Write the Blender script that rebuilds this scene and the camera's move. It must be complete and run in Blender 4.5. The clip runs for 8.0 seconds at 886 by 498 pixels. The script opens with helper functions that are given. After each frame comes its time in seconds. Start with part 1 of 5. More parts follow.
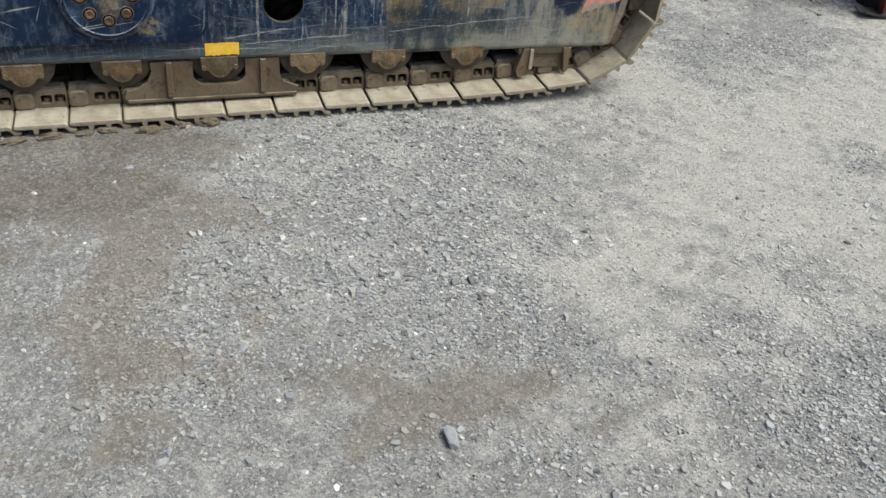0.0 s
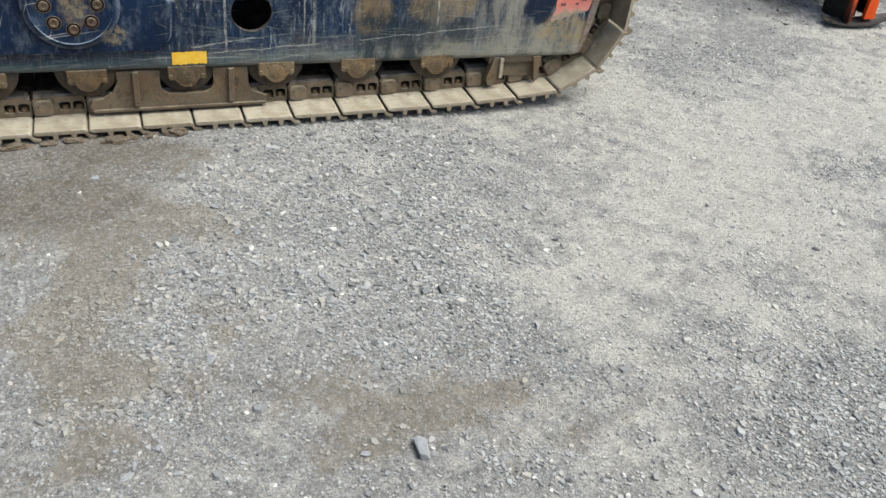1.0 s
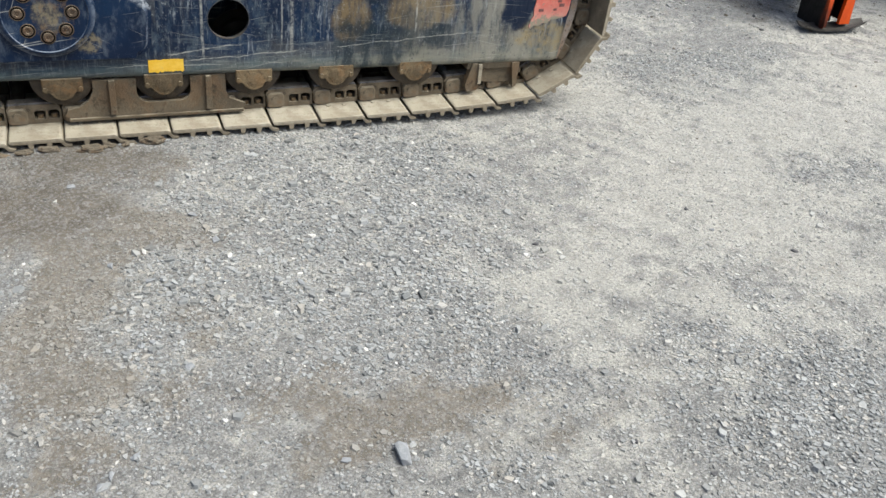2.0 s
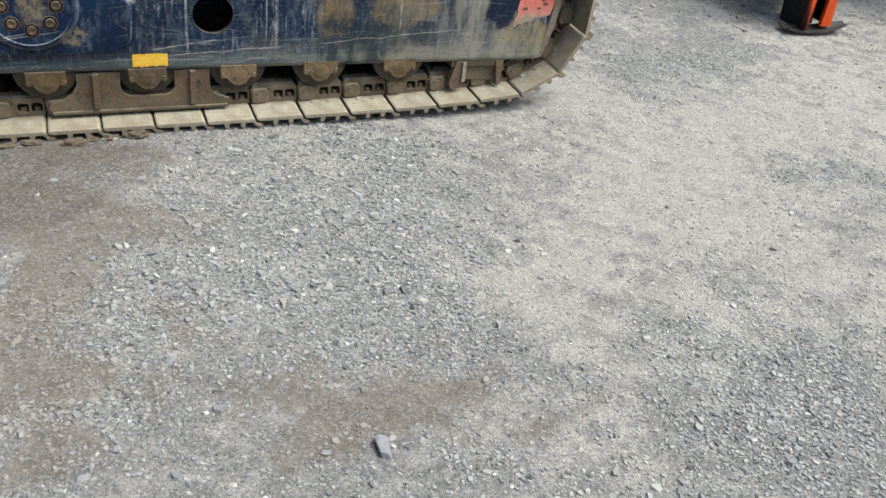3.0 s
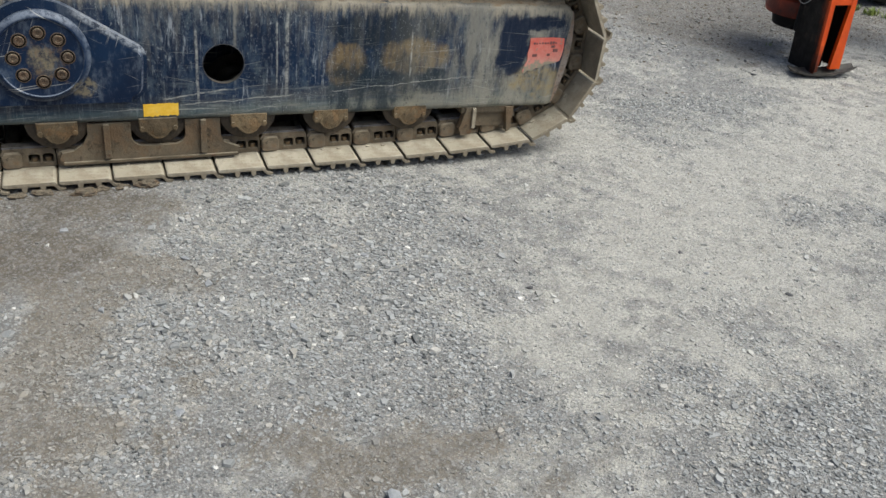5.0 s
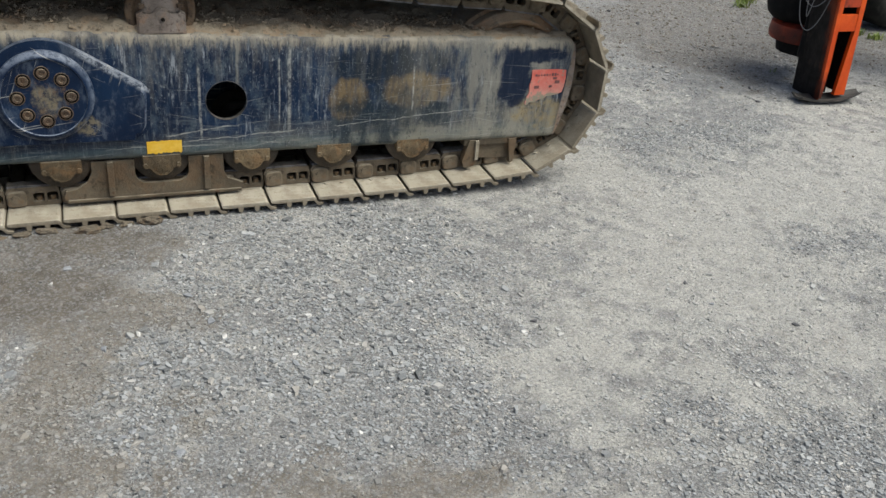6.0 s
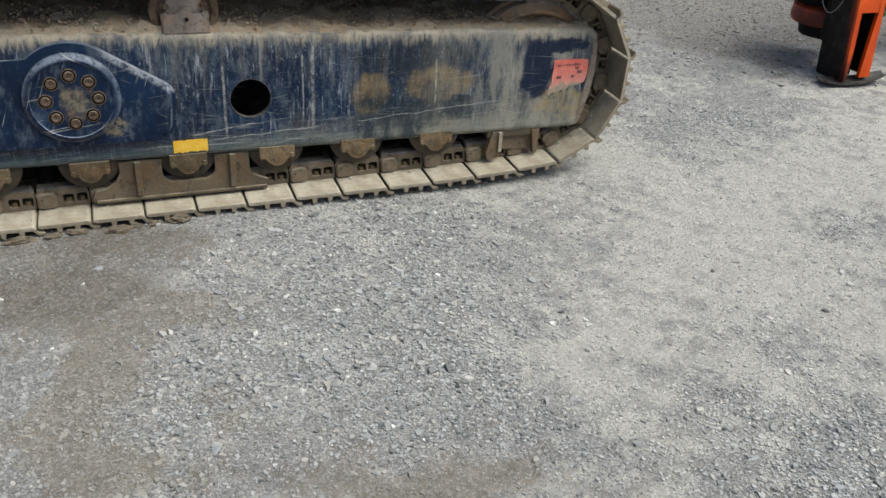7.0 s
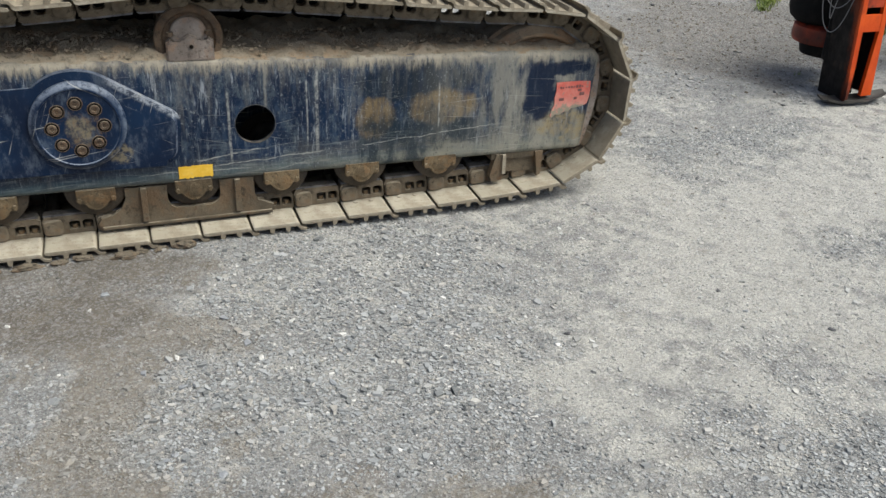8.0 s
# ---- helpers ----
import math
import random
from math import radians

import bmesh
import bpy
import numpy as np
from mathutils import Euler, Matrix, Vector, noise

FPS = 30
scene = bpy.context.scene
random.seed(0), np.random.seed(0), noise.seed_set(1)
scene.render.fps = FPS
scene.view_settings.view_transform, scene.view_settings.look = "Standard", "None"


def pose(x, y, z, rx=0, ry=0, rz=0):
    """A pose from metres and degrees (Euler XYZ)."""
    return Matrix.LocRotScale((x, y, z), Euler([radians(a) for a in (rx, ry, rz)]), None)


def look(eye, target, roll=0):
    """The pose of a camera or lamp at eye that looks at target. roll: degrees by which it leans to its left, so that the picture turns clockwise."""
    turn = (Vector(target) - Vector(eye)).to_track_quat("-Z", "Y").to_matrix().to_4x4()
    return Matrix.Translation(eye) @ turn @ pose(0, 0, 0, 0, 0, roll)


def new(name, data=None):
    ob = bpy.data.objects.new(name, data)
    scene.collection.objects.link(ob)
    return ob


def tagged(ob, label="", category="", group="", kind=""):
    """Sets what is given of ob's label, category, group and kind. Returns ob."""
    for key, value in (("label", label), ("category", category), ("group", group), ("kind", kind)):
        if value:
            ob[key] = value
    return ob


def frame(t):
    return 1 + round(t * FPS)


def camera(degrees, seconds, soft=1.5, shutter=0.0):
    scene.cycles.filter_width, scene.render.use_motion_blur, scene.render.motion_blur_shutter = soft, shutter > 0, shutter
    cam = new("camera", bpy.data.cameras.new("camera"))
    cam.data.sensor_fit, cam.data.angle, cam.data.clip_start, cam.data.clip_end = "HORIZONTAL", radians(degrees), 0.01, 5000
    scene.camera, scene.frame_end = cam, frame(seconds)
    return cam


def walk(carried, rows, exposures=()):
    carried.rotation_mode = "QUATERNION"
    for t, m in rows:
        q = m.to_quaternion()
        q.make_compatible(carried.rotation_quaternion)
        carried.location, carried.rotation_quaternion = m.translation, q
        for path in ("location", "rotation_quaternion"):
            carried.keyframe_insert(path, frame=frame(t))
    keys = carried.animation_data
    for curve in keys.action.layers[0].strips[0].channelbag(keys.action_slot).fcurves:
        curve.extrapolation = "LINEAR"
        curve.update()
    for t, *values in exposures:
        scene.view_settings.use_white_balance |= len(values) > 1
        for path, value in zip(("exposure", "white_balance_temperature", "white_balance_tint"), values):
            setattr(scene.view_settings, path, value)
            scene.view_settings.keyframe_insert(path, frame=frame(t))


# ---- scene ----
cam = camera(51.0, 8.0)

PATH = [
    (0, (0.087, -3.291, 1.676), (0.652, -1.739, 0.548), 5.4),
    (0.5, (0.093, -3.282, 1.668), (0.683, -1.731, 0.551), 5.8),
    (1, (0.103, -3.284, 1.662), (0.723, -1.736, 0.558), 6.0),
    (1.5, (0.102, -3.281, 1.664), (0.753, -1.739, 0.568), 6.0),
    (1.7, (0.107, -3.284, 1.654), (0.762, -1.736, 0.57), 5.7),
    (2.8, (0.115, -3.303, 1.637), (0.788, -1.758, 0.56), 7.6),
    (3, (0.116, -3.312, 1.647), (0.802, -1.776, 0.566), 7.0),
    (3.5, (0.103, -3.309, 1.648), (0.776, -1.76, 0.576), 7.3),
    (4, (0.108, -3.31, 1.65), (0.761, -1.738, 0.6), 6.7),
    (4.5, (0.132, -3.306, 1.666), (0.777, -1.716, 0.639), 5.7),
    (4.7, (0.115, -3.295, 1.642), (0.788, -1.707, 0.63), 6.2),
    (5.8, (0.15, -3.265, 1.661), (0.83, -1.656, 0.687), 5.7),
    (6, (0.151, -3.269, 1.665), (0.812, -1.642, 0.707), 4.9),
    (6.5, (0.145, -3.27, 1.663), (0.795, -1.644, 0.696), 4.0),
    (7, (0.129, -3.266, 1.678), (0.746, -1.635, 0.699), 3.1),
    (7.5, (0.134, -3.273, 1.683), (0.753, -1.615, 0.751), 1.7),
    (8, (0.126, -3.269, 1.682), (0.74, -1.612, 0.744), 2.3),
]
walk(cam, [(t, look(e, g, r)) for t, e, g, r in PATH],
     exposures=[(t, v - 0.25, 6290, 4) for t, v in ((0, 0.78), (0.8, 0.88), (1.5, 1.02), (3.0, 0.9), (4.0, 0.76), (4.5, 0.73), (6.0, 0.63), (8.0, 0.79))])

# ---- light: bright overcast sky ----
world = bpy.data.worlds.new("sky")
world.use_nodes = True
scene.world = world
wn = world.node_tree.nodes
sky = wn.new("ShaderNodeTexSky")
sky.sky_type = "NISHITA"
sky.sun_disc = False
SUN_EL, SUN_AZ = radians(60), radians(126)
sky.sun_elevation, sky.sun_rotation = SUN_EL, SUN_AZ
sky.air_density, sky.dust_density, sky.ozone_density = 0.6, 5.0, 0.6
wn["Background"].inputs["Strength"].default_value = 0.12
world.node_tree.links.new(sky.outputs[0], wn["Background"].inputs["Color"])
sun = new("sun", bpy.data.lights.new("sun", "SUN"))
sun.data.energy, sun.data.angle, sun.data.color = 2.4, radians(50), (1.0, 0.96, 0.88)
sun_way = Vector((math.sin(SUN_AZ) * math.cos(SUN_EL), math.cos(SUN_AZ) * math.cos(SUN_EL), math.sin(SUN_EL)))
sun.matrix_world = look(sun_way * 20, (0, 0, 0))


# ---- materials ----
class Mat:
    """A small builder for node materials."""

    def __init__(self, name, rough=0.8, metal=0.0):
        self.m = bpy.data.materials.new(name)
        self.m.use_nodes = True
        self.n, self.l = self.m.node_tree.nodes, self.m.node_tree.links
        self.b = self.n["Principled BSDF"]
        self.b.inputs["Roughness"].default_value, self.b.inputs["Metallic"].default_value = rough, metal
        self.co = self.n.new("ShaderNodeTexCoord").outputs["Object"]

    def put(self, socket, v):
        if isinstance(v, bpy.types.NodeSocket):
            self.l.new(v, socket)
        elif isinstance(v, (tuple, list)) and len(v) == 3 and len(socket.default_value) == 4:
            socket.default_value = (*v, 1)
        else:
            socket.default_value = v

    def math(self, op, a, b=0.0, c=None, clamp=False):
        q = self.n.new("ShaderNodeMath")
        q.operation, q.use_clamp = op, clamp
        self.put(q.inputs[0], a), self.put(q.inputs[1], b)
        if c is not None:
            self.put(q.inputs[2], c)
        return q.outputs[0]

    def matt(self, level=0.15):
        self.b.inputs["Specular IOR Level"].default_value = level
        return self

    def scaled(self, s, co=None, at=(0, 0, 0)):
        q = self.n.new("ShaderNodeMapping")
        self.l.new(co or self.co, q.inputs[0])
        q.inputs["Scale"].default_value, q.inputs["Location"].default_value = s, at
        return q.outputs[0]

    def noise(self, scale=5.0, detail=4.0, rough=0.55, s=None, warp=0.0, at=(0, 0, 0)):
        q = self.n.new("ShaderNodeTexNoise")
        self.l.new(self.scaled(s, at=at) if s else self.scaled((1, 1, 1), at=at), q.inputs["Vector"])
        q.inputs["Scale"].default_value, q.inputs["Detail"].default_value = scale, detail
        q.inputs["Roughness"].default_value, q.inputs["Distortion"].default_value = rough, warp
        return q.outputs["Fac"]

    def ramp(self, f, lo, hi, a=0.0, b=1.0):
        q = self.n.new("ShaderNodeMapRange")
        q.interpolation_type = "SMOOTHSTEP"
        self.put(q.inputs[0], f)
        for i, v in enumerate((lo, hi, a, b)):
            q.inputs[1 + i].default_value = v
        return q.outputs[0]

    def mix(self, f, a, b):
        q = self.n.new("ShaderNodeMix")
        q.data_type = "RGBA"
        self.put(q.inputs[0], f), self.put(q.inputs[6], a), self.put(q.inputs[7], b)
        return q.outputs[2]

    def mul(self, *some):
        out = some[0]
        for v in some[1:]:
            out = self.math("MULTIPLY", out, v)
        return out

    def xyz(self):
        q = self.n.new("ShaderNodeSeparateXYZ")
        self.l.new(self.co, q.inputs[0])
        return q.outputs

    def streaks(self, angle, across, along, lo, off=0):
        """Thin straight marks that run at an angle to the level in the x-z plane."""
        q = self.n.new("ShaderNodeVectorRotate")
        q.rotation_type = "Y_AXIS"
        self.l.new(self.co, q.inputs["Vector"])
        q.inputs["Angle"].default_value = radians(angle)
        t = self.n.new("ShaderNodeTexNoise")
        self.l.new(self.scaled((along, 0.0, across), q.outputs[0], (off, off * 0.7, off * 1.3)), t.inputs["Vector"])
        t.inputs["Scale"].default_value, t.inputs["Detail"].default_value, t.inputs["Roughness"].default_value = 1.0, 1.0, 0.5
        return self.ramp(t.outputs["Fac"], lo, lo + 0.05)

    def spot(self, x, z, x0, z0, rx, rz, wob=None):
        """A soft-edged patch round (x0, z0) with half sizes rx, rz."""
        u = self.math("DIVIDE", self.math("SUBTRACT", x, x0), rx)
        v = self.math("DIVIDE", self.math("SUBTRACT", z, z0), rz)
        d = self.math("ADD", self.mul(u, u), self.mul(v, v))
        if wob is not None:
            d = self.math("ADD", d, wob)
        return self.ramp(d, 1.25, 0.55)

    def random(self, island=True):
        if island:
            return self.n.new("ShaderNodeNewGeometry").outputs["Random Per Island"]
        return self.n.new("ShaderNodeObjectInfo").outputs["Random"]

    def attr(self, name):
        q = self.n.new("ShaderNodeAttribute")
        q.attribute_name = name
        return q.outputs["Fac"]

    def bump(self, h, dist=0.01, strength=1.0):
        q = self.n.new("ShaderNodeBump")
        q.inputs["Strength"].default_value, q.inputs["Distance"].default_value = strength, dist
        self.l.new(h, q.inputs["Height"])
        self.l.new(q.outputs[0], self.b.inputs["Normal"])

    def done(self, col, rough=None):
        self.put(self.b.inputs["Base Color"], col)
        if rough is not None:
            self.put(self.b.inputs["Roughness"], rough)
        return self.m


def dirty_metal(name, a, b, c, rough=0.85, metal=0.0, scale=9.0, island=False, dust=0.55):
    """Mud-caked steel: two dirt tones and bare darker flecks."""
    k = Mat(name, rough, metal)
    r = k.math("MULTIPLY", k.random(island), 0.25)
    col = k.mix(k.ramp(k.math("ADD", k.noise(scale, 5, 0.6), r), 0.4, 0.75), a, b)
    col = k.mix(k.ramp(k.noise(scale * 5, 4, 0.65), 0.58, 0.72), col, c)
    col = k.mix(k.ramp(k.noise(scale * 14, 3), 0.3, 0.7, 0.0, 0.22), col, tuple(v * 0.6 for v in a))
    broad = k.noise(scale * 0.45, 4, 0.6, s=(1, 1, 0.5))
    col = k.mix(k.ramp(broad, 0.45, 0.66, 0, 0.6), col, tuple(v * 0.5 for v in a))
    col = k.mix(k.ramp(k.noise(scale * 1.2, 5, 0.7, at=(4, 1, 7)), 0.48, 0.62, 0, 0.5), col, (b[0] * 0.95, b[1] * 0.70, b[2] * 0.5))
    col = k.mix(k.ramp(k.noise(scale * 2.3, 6, 0.75, at=(1, 6, 3)), 0.54, 0.64, 0, 0.7), col, tuple(v * 0.32 for v in a))
    sep = k.n.new("ShaderNodeSeparateXYZ")
    k.l.new(k.n.new("ShaderNodeNewGeometry").outputs["Normal"], sep.inputs[0])
    lies = k.mul(k.ramp(sep.outputs[2], 0.35, 0.85), k.ramp(k.noise(scale * 2, 4), 0.35, 0.6, 0.15, dust))
    col = k.mix(lies, col, (0.34, 0.30, 0.225))
    k.bump(k.math("ADD", k.noise(scale * 3, 6, 0.7), k.mul(k.noise(scale * 22, 3, 0.6), 0.3)), 0.012, 0.7)
    return k.done(col)


DUST = (0.40, 0.355, 0.27)


def blue_paint():
    k = Mat("blue_paint", 0.36).matt(0.3)
    x, y, z = k.xyz()
    base = k.mix(k.ramp(k.noise(3.5, 4), 0.35, 0.7), (0.0016, 0.0095, 0.032), (0.0040, 0.020, 0.057))
    base = k.mix(k.ramp(k.noise(30, 5, 0.7, s=(1.0, 1, 0.35)), 0.49, 0.62, 0, 0.3), base, (0.06, 0.095, 0.14))
    base = k.mix(k.ramp(k.noise(55, 5, 0.75, s=(1.0, 1, 0.16)), 0.55, 0.66, 0, 0.5), base, (0.19, 0.215, 0.23))
    base = k.mix(k.ramp(k.noise(15, 9, 0.85, s=(1.0, 1, 0.55)), 0.50, 0.60, 0, 0.6), base, (0.085, 0.110, 0.130))
    base = k.mix(k.mul(k.ramp(k.noise(75, 5, 0.75, s=(1.0, 1, 0.10), at=(3, 0, 5)), 0.56, 0.66), k.ramp(k.noise(7, 4, 0.6, at=(2, 0, 9)), 0.4, 0.6, 0.15, 0.8)), base, (0.30, 0.33, 0.36))
    base = k.mix(k.mul(k.ramp(z, 0.285, 0.235), k.ramp(k.noise(24, 4, 0.6, s=(0.4, 1, 1)), 0.3, 0.65, 0.25, 0.8)), base, (0.055, 0.105, 0.125))
    rub = k.mul(k.ramp(k.noise(60, 5, 0.75, s=(0.10, 1, 1)), 0.50, 0.68), k.ramp(k.math("ADD", z, k.mul(k.noise(6, 4), 0.12)), 0.50, 0.36), k.ramp(k.noise(4, 4), 0.36, 0.6, 0.15, 0.75))
    base = k.mix(rub, base, (0.19, 0.215, 0.22))
    wob = k.math("MULTIPLY", k.math("SUBTRACT", k.noise(9, 5, 0.65), 0.5), 3.4)
    clean = k.math("MAXIMUM", k.spot(x, z, 1.775, 0.47, 0.075, 0.13, wob), k.spot(x, z, 1.88, 0.56, 0.12, 0.035, wob))
    # rust-brown mud blots
    soft = k.math("MULTIPLY", k.math("SUBTRACT", k.noise(11, 5, 0.7, s=(1, 1, 0.7), at=(3, 0, 6)), 0.5), 1.9)
    gloom = k.spot(x, z, 1.235, 0.545, 0.26, 0.085, soft)
    base = k.mix(k.mul(gloom, k.ramp(k.noise(30, 4, 0.6, s=(1, 1, 0.2)), 0.35, 0.65, 0.9, 0.45)), base, (0.006, 0.013, 0.022))
    blot = k.math("MAXIMUM", k.spot(x, z, 1.065, 0.405, 0.085, 0.090, soft), k.spot(x, z, 1.345, 0.435, 0.145, 0.078, soft))
    blot = k.mul(blot, k.ramp(k.noise(22, 5, 0.65, s=(1.6, 1, 0.4)), 0.32, 0.58, 0.35, 0.92))
    col = k.mix(blot, base, (0.175, 0.128, 0.068))
    smudge = k.mul(k.spot(x, z, 1.22, 0.36, 0.22, 0.10, wob), k.ramp(k.noise(11, 5, 0.7, s=(1.6, 1, 0.7)), 0.36, 0.6, 0.1, 0.75))
    col = k.mix(smudge, col, (0.012, 0.020, 0.026))
    # runs of dust from the dirt above
    down = k.ramp(k.math("SUBTRACT", z, k.math("MULTIPLY", x, -0.039)), 0.30, 0.73, 0.0, 1.0)
    run = k.ramp(k.math("ADD", k.noise(26, 3, 0.6, s=(1.0, 1, 0.055), warp=0.3), k.math("MULTIPLY", down, 0.22)), 0.60, 0.80)
    wide = k.ramp(k.noise(5, 3, 0.6, s=(1.0, 1, 0.15)), 0.42, 0.66, 0.15, 1.0)
    col = k.mix(k.mul(run, wide, k.ramp(k.noise(70, 4, 0.7, s=(1, 1, 0.45)), 0.36, 0.6, 0.35, 1.0), k.ramp(clean, 0, 1, 0.8, 0.05), k.ramp(x, 0.3, 1.1, 0.55, 1.0)), col, (0.33, 0.32, 0.27))
    rim = k.ramp(k.math("ADD", k.math("SUBTRACT", z, k.math("MULTIPLY", x, -0.039)),
                        k.math("MULTIPLY", k.noise(58, 5, 0.72, s=(1, 1, 0.16)), 0.14)), 0.712, 0.766)
    col = k.mix(k.mul(rim, k.ramp(k.noise(6, 5, 0.65, at=(5, 0, 2)), 0.36, 0.58, 0.30, 1.0)), col, DUST)
    # grey dust film low down and along the bottom bend
    low = k.mul(k.ramp(k.math("ADD", z, k.math("MULTIPLY", k.noise(7, 5, 0.6), 0.20)), 0.46, 0.26), k.ramp(x, 0.1, 1.3, 0.2, 1.0))
    col = k.mix(k.mul(low, k.ramp(clean, 0, 1, 1, 0.2), k.ramp(k.noise(18, 5, 0.65, s=(0.35, 1, 1.6)), 0.3, 0.62, 0.35, 1.0)), col, (0.27, 0.255, 0.195))
    col = k.mix(k.mul(k.ramp(z, 0.262, 0.205), k.ramp(k.noise(15, 4, s=(0.3, 1, 1)), 0.3, 0.7, 0.2, 0.75)), col, (0.10, 0.10, 0.08))
    right = k.mul(k.ramp(x, 1.15, 1.75), k.ramp(k.noise(6, 5, 0.65, s=(2.4, 1, 0.6)), 0.38, 0.60, 0.05, 0.75), k.ramp(clean, 0, 1, 1, 0.0))
    col = k.mix(right, col, (0.30, 0.287, 0.235))
    wash = k.mul(k.math('MAXIMUM', k.spot(x, z, 1.15, 0.30, 0.17, 0.10, wob), k.spot(x, z, 1.44, 0.33, 0.08, 0.06, wob)), k.ramp(k.noise(13, 5, 0.7, s=(1.8, 1, 0.6), at=(2, 2, 2)), 0.36, 0.58, 0.1, 0.8))
    col = k.mix(wash, col, (0.010, 0.022, 0.034))
    ochre = k.spot(x, z, 1.91, 0.31, 0.13, 0.08, k.math("MULTIPLY", wob, 1.8))
    col = k.mix(k.mul(ochre, k.ramp(k.noise(30, 5, 0.7), 0.35, 0.65, 0.1, 0.75)), col, (0.30, 0.235, 0.12))
    fleck = k.mul(k.ramp(k.noise(120, 4, 0.75, s=(1, 1, 0.6)), 0.585, 0.66), k.ramp(k.noise(5, 4, 0.6), 0.36, 0.60, 0.15, 0.9))
    col = k.mix(k.mul(fleck, 0.55), col, (0.37, 0.385, 0.38))
    col = k.mix(k.ramp(k.noise(95, 4, 0.75, s=(1, 1, 0.5), at=(8, 2, 1)), 0.56, 0.68, 0, 0.55), col, (0.006, 0.014, 0.026))
    col = k.mix(k.mul(clean, 0.85), col, (0.003, 0.010, 0.030))
    # scratches: long thin lines, mostly level, and a few upright scuffs
    thin = None
    for angle, across, along, lo, off in ((4, 260, 2.2, 0.70, 0), (-5, 330, 3.2, 0.70, 3), (11, 220, 2.0, 0.73, 6), (-14, 280, 3.0, 0.73, 9), (87, 300, 7.0, 0.77, 12)):
        line = k.streaks(angle, across, along, lo, off)
        thin = line if thin is None else k.math("MAXIMUM", thin, line)
    thin = k.mul(thin, k.ramp(k.noise(7, 3), 0.38, 0.58, 0.1, 0.65), k.ramp(z, 0.62, 0.30, 0.4, 1.0))
    for x0, w, lo, hi in ((0.497, 0.0065, 0.26, 0.575), (0.832, 0.009, 0.27, 0.64), (0.795, 0.004, 0.30, 0.60), (1.33, 0.005, 0.33, 0.55)):
        dx = k.math("ABSOLUTE", k.math("SUBTRACT", k.math("ADD", x, k.math("MULTIPLY", k.noise(6, 3), 0.014)), x0 + 0.007))
        scuff = k.mul(k.ramp(dx, w, w * 0.35), k.ramp(z, lo, lo + 0.05), k.ramp(z, hi, hi - 0.03), k.ramp(k.noise(50, 4, 0.75), 0.38, 0.62, 0.05, 0.7))
        thin = k.math("MAXIMUM", thin, scuff)
    wander = k.math("MULTIPLY", k.math("SUBTRACT", k.noise(9, 4, 0.6, s=(1, 0, 0)), 0.5), 0.035)
    for x0, x1, z0, z1, w in ((0.36, 0.70, 0.297, 0.338, 0.0035), (0.42, 0.92, 0.272, 0.296, 0.0025), (0.15, 0.62, 0.262, 0.250, 0.002), (1.0, 1.62, 0.300, 0.345, 0.0022)):
        along = k.math("MULTIPLY", k.math("SUBTRACT", x, x0), (z1 - z0) / (x1 - x0))
        dz = k.math("ABSOLUTE", k.math("ADD", k.math("SUBTRACT", k.math("SUBTRACT", z, z0), along), wander))
        line = k.mul(k.ramp(dz, w, w * 0.4), k.ramp(x, x0, x0 + 0.03), k.ramp(x, x1, x1 - 0.12), k.ramp(k.noise(40, 4, 0.7), 0.36, 0.6, 0.2, 0.8))
        thin = k.math("MAXIMUM", thin, line)
    col = k.mix(thin, col, (0.42, 0.42, 0.38))
    k.bump(k.math("ADD", k.noise(90, 4, 0.6), k.mul(k.noise(7, 3), 1.5)), 0.0025, 0.5)
    dusty = k.math("MAXIMUM", low, run)
    return k.done(col, k.ramp(dusty, 0, 1, 0.33, 0.8))


